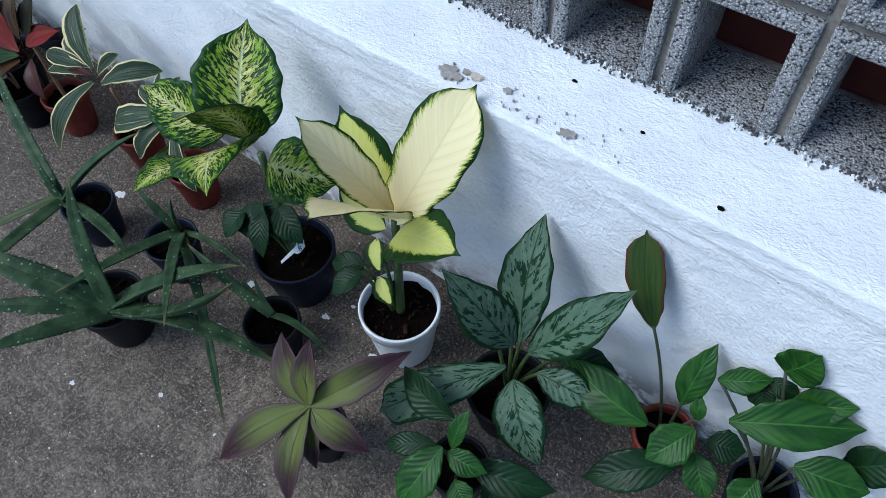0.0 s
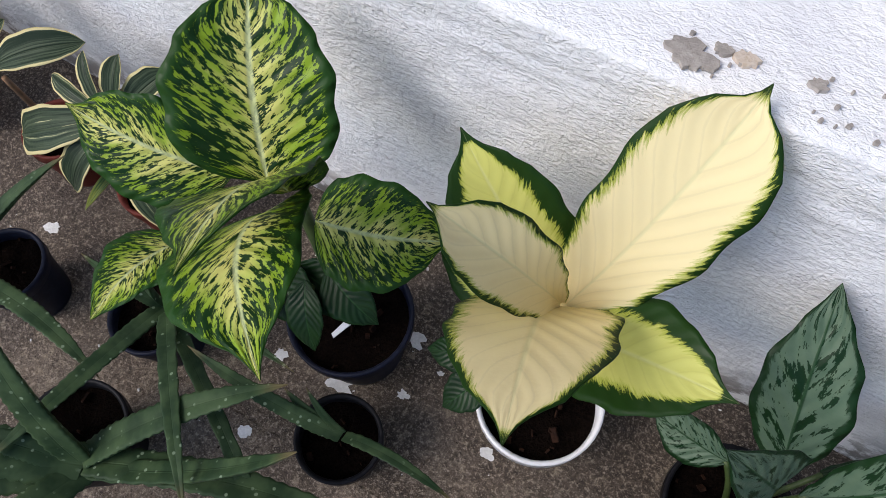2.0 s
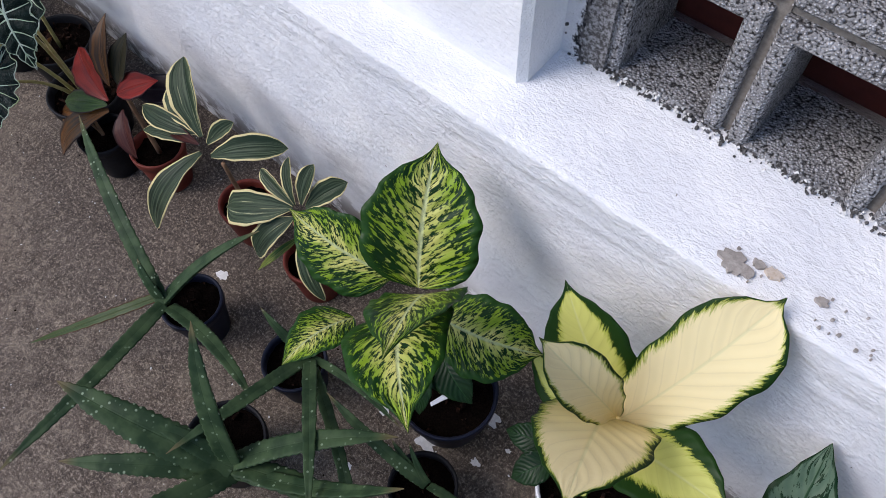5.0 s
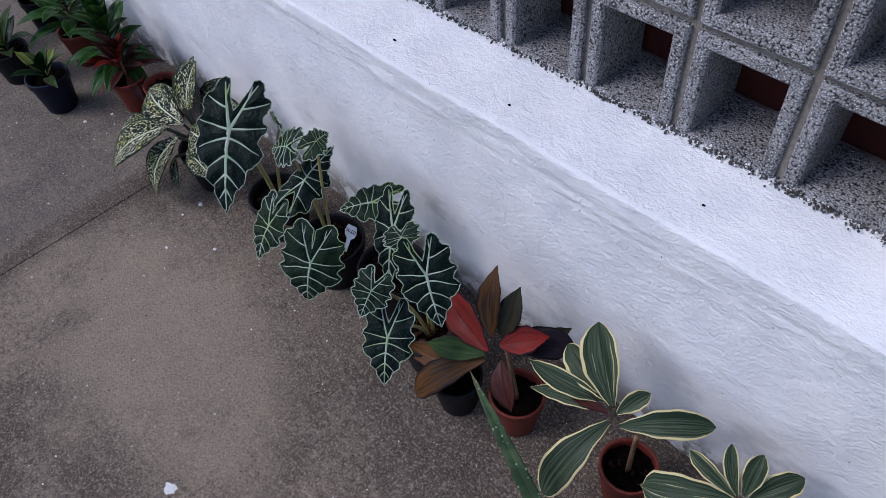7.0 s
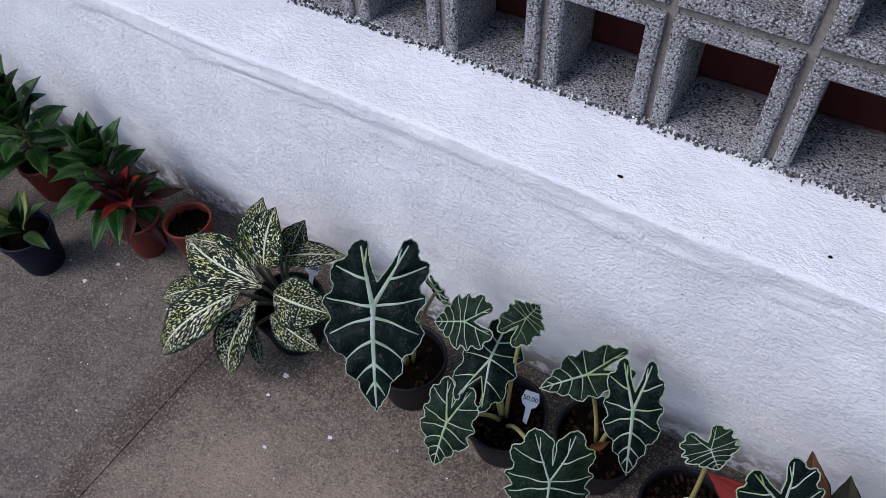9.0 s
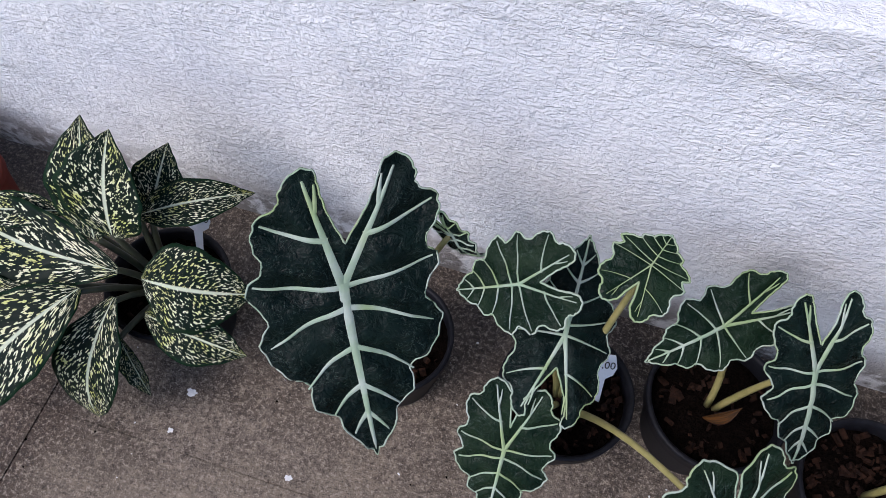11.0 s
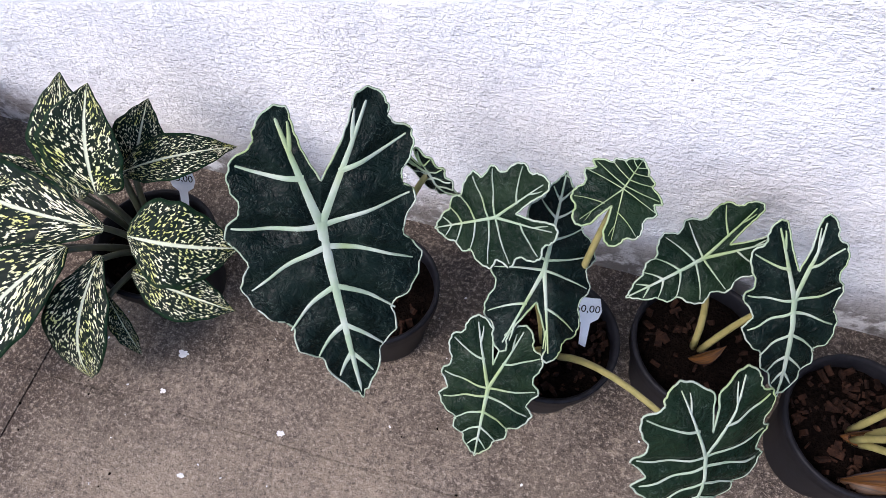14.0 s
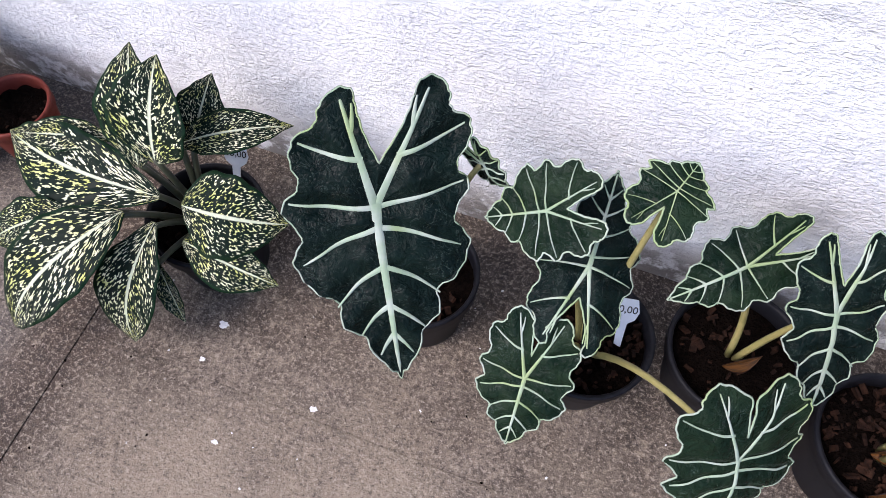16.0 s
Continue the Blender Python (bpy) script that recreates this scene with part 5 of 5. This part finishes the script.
leaf(lily_b, "green", (-0.137, -0.128, 0.253), (-0.150, -0.181, 0.213), 0.059, (0.000, -0.600, 0.800), stem=(0.0026, STEM_DARK), profile="lance", arch=0.1, cup=0.15, wave=0.008)
leaf(lily_b, "deep", (-0.037, -0.029, 0.262), (0.026, -0.006, 0.338), 0.072, (0.100, -0.597, 0.796), stem=(0.0026, STEM_DARK), profile="lance", arch=0.1, cup=0.15, wave=0.008)

lily_c = potted("potted_peace_lily", "small peace lily in a black plastic pot", -0.575, -0.365, 0.0600, 0.120, BLACK_POT, 0)
leaf(lily_c, "deep", (-0.600, -0.343, 0.259), (-0.731, -0.317, 0.266), 0.068, (-0.101, -0.704, 0.704), stem=(0.0026, STEM_DARK), profile="lance", arch=0.1, cup=0.15, wave=0.008)
leaf(lily_c, "green", (-0.575, -0.382, 0.241), (-0.577, -0.327, 0.304), 0.034, (0.000, -0.756, 0.655), stem=(0.0026, STEM_DARK), profile="lance", arch=0.1, cup=0.15, wave=0.008)
leaf(lily_c, "green", (-0.589, -0.392, 0.249), (-0.607, -0.499, 0.167), 0.077, (-0.100, -0.597, 0.796), stem=(0.0026, STEM_DARK), profile="lance", arch=0.1, cup=0.15, wave=0.008)
leaf(lily_c, "green", (-0.581, -0.391, 0.237), (-0.503, -0.379, 0.235), 0.047, (0.101, -0.504, 0.858), stem=(0.0026, STEM_DARK), profile="lance", arch=0.1, cup=0.15, wave=0.008)
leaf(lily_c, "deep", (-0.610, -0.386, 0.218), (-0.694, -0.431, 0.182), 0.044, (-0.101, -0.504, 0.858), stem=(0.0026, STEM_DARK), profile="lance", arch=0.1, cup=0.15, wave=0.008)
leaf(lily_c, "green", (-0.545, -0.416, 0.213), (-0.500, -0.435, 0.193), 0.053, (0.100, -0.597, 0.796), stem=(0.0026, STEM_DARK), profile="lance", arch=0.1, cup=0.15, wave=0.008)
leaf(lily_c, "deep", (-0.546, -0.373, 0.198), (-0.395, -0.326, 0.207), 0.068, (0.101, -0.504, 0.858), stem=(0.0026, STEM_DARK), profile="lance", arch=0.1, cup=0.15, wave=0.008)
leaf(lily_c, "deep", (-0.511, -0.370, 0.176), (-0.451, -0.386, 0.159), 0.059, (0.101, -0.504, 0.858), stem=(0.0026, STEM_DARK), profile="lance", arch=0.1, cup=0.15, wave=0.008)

cordyline_b = potted("potted_cordyline", "small cordyline with dusky red leaves, terracotta pot", -3.735, -0.185, 0.0580, 0.120, TERRA_POT, 0)
rosette(cordyline_b, ("maroon", "red", "maroon"), 0.13, 0.21, 22, 0.13, 0.036, 4, stem=0.004, up=(-0.35, 1.4))

empty_a = potted("plant_pot", "terracotta plastic pot holding only dark soil", -3.615, -0.125, 0.0620, 0.120, TERRA_POT, 10)

dracaena_c = potted("potted_dracaena", "compact dark green dracaena, terracotta plastic pot", -3.815, -0.165, 0.0620, 0.120, TERRA_POT, 0)
rosette(dracaena_c, ("dracaena",), 0.12, 0.30, 30, 0.155, 0.058, 5, profile="ovate", stem=0.006, up=(-0.3, 1.3))

dracaena_d = potted("potted_dracaena", "compact bright green dracaena beside the white wall", -4.120, -0.170, 0.0650, 0.130, TERRA_POT, 0)
rosette(dracaena_d, ("dracaena",), 0.14, 0.33, 30, 0.165, 0.062, 6, profile="ovate", stem=0.006, up=(-0.3, 1.3))

sansevieria_a = potted("potted_snake_plant", "short snake plant edged yellow, dark blue pot", -3.945, -0.365, 0.0700, 0.130, BLUE_POT, 0)
rosette(sansevieria_a, ("leafgreen", "yellow", "deep"), 0.12, 0.15, 9, 0.12, 0.042, 7, up=(0.3, 1.3))

sansevieria_b = potted("potted_snake_plant", "low snake plant with striped leaves, black pot", -4.220, -0.390, 0.0700, 0.120, BLACK_POT, 0)
rosette(sansevieria_b, ("leafgreen", "deep", "yellow"), 0.11, 0.16, 12, 0.15, 0.045, 8, up=(0.2, 1.3))

sansevieria_c = potted("potted_snake_plant", "yellow-green snake plant crowded among the pots", -4.500, -0.420, 0.0700, 0.120, BLACK_POT, 0)
rosette(sansevieria_c, ("yellow", "leafgreen"), 0.11, 0.16, 12, 0.16, 0.045, 9, up=(0.3, 1.3))

dracaena_e = potted("potted_dracaena", "dark green dracaena further along the wall", -4.450, -0.170, 0.0650, 0.130, BLACK_POT, 0)
rosette(dracaena_e, ("dracaena", "deep"), 0.14, 0.33, 28, 0.165, 0.062, 10, profile="ovate", stem=0.006, up=(-0.3, 1.3))


# ---- small things ----
def blotch(bm, x, y, z, size, seed, thick=0.0018, upright=False, squash=0.75):
    """A thin, ragged-edged flake."""
    rng = random.Random(seed)
    a0 = rng.uniform(0, 6.28)
    n = 22
    pts = []
    for k in range(n):
        a = 6.28318 * k / n
        r = size * (0.62 + 0.30 * noise.noise((math.cos(a) * 1.7 + seed, math.sin(a) * 1.7, 3.0)) + rng.uniform(-0.12, 0.16))
        u, v = r * math.cos(a + a0), r * squash * math.sin(a + a0)
        pts.append((u, v))
    for zz in (0.0, thick):
        ring = [bm.verts.new((x + u, y, z + v) if upright else (x + u, y + v, z + zz)) for u, v in pts]
        if upright:
            for q in ring:
                q.co.y -= zz
        if zz == 0.0:
            low = ring
    bm.faces.new(ring)
    for k in range(n):
        bm.faces.new((low[k], low[(k + 1) % n], ring[(k + 1) % n], ring[k]))


def fleck(x, y, size, seed):
    bm = bmesh.new()
    blotch(bm, x, y, -0.0008, size, seed)
    ob = new("paint_fleck", mesh_from("paint_fleck", bm, FLECK))
    tagged(ob, "ragged white paint splash dried on the concrete", "paint splash", "paint splashes")


fleck(-1.084, -0.150, 0.026, 1)
fleck(-1.150, -0.271, 0.030, 2)
fleck(-1.055, -0.238, 0.015, 3)
fleck(-0.899, -0.253, 0.018, 4)
fleck(-1.743, -0.284, 0.022, 5)
fleck(-1.240, -0.406, 0.019, 6)
fleck(-1.260, -0.278, 0.018, 7)
fleck(-1.214, -0.597, 0.010, 8)
fleck(-1.396, -0.696, 0.010, 9)
fleck(-3.176, -0.304, 0.011, 10)
fleck(-2.478, -0.834, 0.024, 11)
fleck(-3.805, -0.357, 0.010, 12)
fleck(-3.770, -0.275, 0.009, 13)
fleck(-2.995, -0.373, 0.008, 14)
fleck(-3.180, -0.363, 0.007, 15)
fleck(-3.104, -0.464, 0.007, 16)
fleck(-1.02, -0.18, 0.008, 17)


def scatter_grit():
    """Pale grains and dark crumbs strewn over the concrete."""
    rng = random.Random(11)
    pale, dark = bmesh.new(), bmesh.new()
    for i in range(900):
        x, y = rng.uniform(-4.6, 0.4), rng.uniform(-1.1, -0.02)
        s = rng.uniform(0.0010, 0.0028) * (1.6 if rng.random() < 0.06 else 1.0)
        m = Matrix.LocRotScale((x, y, s * 0.2), Euler([rng.uniform(0, 3) for _ in range(3)]), (s * rng.uniform(1, 2), s, s * 0.7))
        bmesh.ops.create_cube(pale if i % 3 else dark, size=1.0, matrix=m)
    a = new("pale_grit", mesh_from("pale_grit", pale, FLECK))
    b = new("dark_grit", mesh_from("dark_grit", dark, SOIL))
    tagged(a, "pale paint and mortar crumbs strewn on the floor", "grit", kind="stuff")
    tagged(b, "dark soil crumbs strewn on the floor", "grit", kind="stuff")


def seam_rubble():
    """Crumbly grey and white bits where the blocks meet the ledge and the pillar."""
    rng = random.Random(5)
    grey, white = bmesh.new(), bmesh.new()
    for i in range(5200):
        x = rng.uniform(-3.6, 0.5)
        s = rng.uniform(0.0010, 0.0040)
        y = BLOCK_Y - 0.002 + rng.gauss(0, 0.006)
        z = LEDGE_Z + rng.uniform(-0.002, 0.004)
        if -1.56 < x < -1.235:
            if i % 4:
                continue
            x, y, z = -1.24 + abs(rng.gauss(0, 0.012)), BLOCK_Y - abs(rng.gauss(0, 0.014)) + 0.004, rng.uniform(0.64, 1.2)
        m = Matrix.LocRotScale((x, y, z), Euler([rng.uniform(0, 3) for _ in range(3)]), (s * rng.uniform(1, 1.8), s, s))
        bmesh.ops.create_cube(grey if rng.random() < 0.72 else white, size=1.0, matrix=m)
    tagged(new("grey_rubble", mesh_from("grey_rubble", grey, SEAM)), "dark crumbly mortar along the foot of the blocks", "mortar", kind="stuff")
    tagged(new("white_rubble", mesh_from("white_rubble", white, FLECK)), "white paint lumps along the foot of the blocks", "paint", kind="stuff")


SEAM = mat_plain("dark_seam_mortar", (0.035, 0.033, 0.032), (0.16, 0.155, 0.15), 150.0, 0.95, 0.6, 0.004, 0.1)
scatter_grit()
seam_rubble()


def chip(x, y, size, seed, material, label):
    bm = bmesh.new()
    rng = random.Random(seed)
    z = 0.6345 + 0.08 * max(0.0, y - 0.012)
    blotch(bm, x, y, z, size, seed, 0.0045)
    ob = new("plaster_chip", mesh_from("plaster_chip", bm, material))
    tagged(ob, label, "plaster chip", "plaster chips")


def chip_crumbs():
    """Pinhead flakes of bare plaster round the larger chips."""
    bm = bmesh.new()
    rng = random.Random(31)
    for cx, spread in ((-0.86, 0.07), (-0.75, 0.05), (-0.60, 0.05), (-0.70, 0.06)):
        for _ in range(8):
            x, y = cx + rng.gauss(0, spread * 0.6), max(0.012, 0.028 + rng.gauss(0, 0.02))
            blotch(bm, x, y, 0.6345 + 0.08 * (y - 0.012), rng.uniform(0.0012, 0.0036), rng.randrange(999), 0.0045)
    tagged(new("plaster_crumbs", mesh_from("plaster_crumbs", bm, GREY_CHIP)), "pinhead flakes of bare plaster on the ledge", "plaster", kind="stuff")


chip_crumbs()
RUST = mat_plain("rusty_plaster", (0.50, 0.40, 0.30), (0.64, 0.56, 0.48), 120.0, 0.95, 0.4, 0.003)
chip(-0.874, 0.024, 0.032, 21, GREY_CHIP, "bare grey patch of flaked paint on the ledge")
chip(-0.850, 0.040, 0.012, 25, GREY_CHIP, "small bare flake beside a larger patch of plaster")
chip(-0.828, 0.040, 0.015, 22, RUST, "rust-stained patch of flaked paint on the ledge")
chip(-0.769, 0.043, 0.012, 23, GREY_CHIP, "small grey patch of flaked paint on the ledge")
chip(-0.640, 0.018, 0.018, 24, GREY_CHIP, "round bare patch of flaked paint on the ledge")


def crumb(x, y, z, size, seed):
    bm = bmesh.new()
    bmesh.ops.create_icosphere(bm, subdivisions=1, radius=size)
    rng = random.Random(seed)
    for v in bm.verts:
        v.co = Vector((v.co.x * rng.uniform(0.8, 1.9), v.co.y * rng.uniform(0.6, 1.1), v.co.z * 0.6))
    ob = new("dirt_crumb", mesh_from("dirt_crumb", bm, SOIL))
    ob.location = (x, y, z)
    tagged(ob, "dry black crumb of dirt on white paint", "crumb", "crumbs on the ledge")


crumb(-0.690, 0.121, 0.644, 0.0042, 1)
crumb(-0.545, 0.085, 0.641, 0.0036, 2)
crumb(-0.385, 0.021, 0.636, 0.0050, 3)
crumb(-2.600, 0.050, 0.638, 0.0040, 4)
crumb(-2.274, 0.050, 0.638, 0.0030, 5)
crumb(-1.860, 0.066, 0.639, 0.0030, 6)


def plant_tag(x, y, z, lean, turn, text, size=1.0):
    """A white plastic plant tag: round head, thin stem, hand-written price."""
    thing = new("plant_tag")
    bm = bmesh.new()
    head = [(-0.004, 0.0), (-0.006, 0.048), (-0.015, 0.055), (-0.0185, 0.066), (-0.014, 0.084), (0.014, 0.084), (0.0185, 0.066), (0.015, 0.055), (0.006, 0.048), (0.004, 0.0)]
    f = [bm.verts.new((u * size, -0.0007, v * size)) for u, v in head]
    b = [bm.verts.new((u * size, 0.0007, v * size)) for u, v in head]
    bm.faces.new(f)
    bm.faces.new(b[::-1])
    for k in range(len(head)):
        j = (k + 1) % len(head)
        bm.faces.new((f[j], f[k], b[k], b[j]))
    thing.matrix_world = pose(x, y, z, lean, 0, turn)
    part("tag", bm, TAG_WHITE, thing)
    curve = bpy.data.curves.new("price", "FONT")
    curve.body, curve.size, curve.align_x, curve.extrude = text, 0.0145 * size, "CENTER", 0.0002
    tmp = new("price_text", curve)
    me = bpy.data.meshes.new_from_object(tmp.evaluated_get(bpy.context.evaluated_depsgraph_get()))
    bpy.data.objects.remove(tmp)
    me.transform(pose(0, -0.0011, 0.064 * size, 90))
    me.materials.append(INK)
    price = new("price", me)
    price.parent = thing
    tagged(price, "hand-written black price")
    tagged(thing, "white plastic plant tag priced " + text + " stuck in soil", "plant tag", "plant tags")


TAG_WHITE = mat_plain("tag_plastic", (0.66, 0.69, 0.74), (0.74, 0.77, 0.81), 60.0, 0.4, 0.05, 0.001)
INK = mat_plain("black_ink", (0.01, 0.01, 0.012), (0.02, 0.02, 0.022), 60.0, 0.6, 0.05, 0.001)
plant_tag(-2.625, -0.185, 0.105, -38, 10, "50,00", 1.0)
plant_tag(-1.165, -0.235, 0.125, -50, -35, "38,00", 0.95)
plant_tag(-3.200, -0.150, 0.122, -30, 8, "35,00", 1.0)

build_screen()
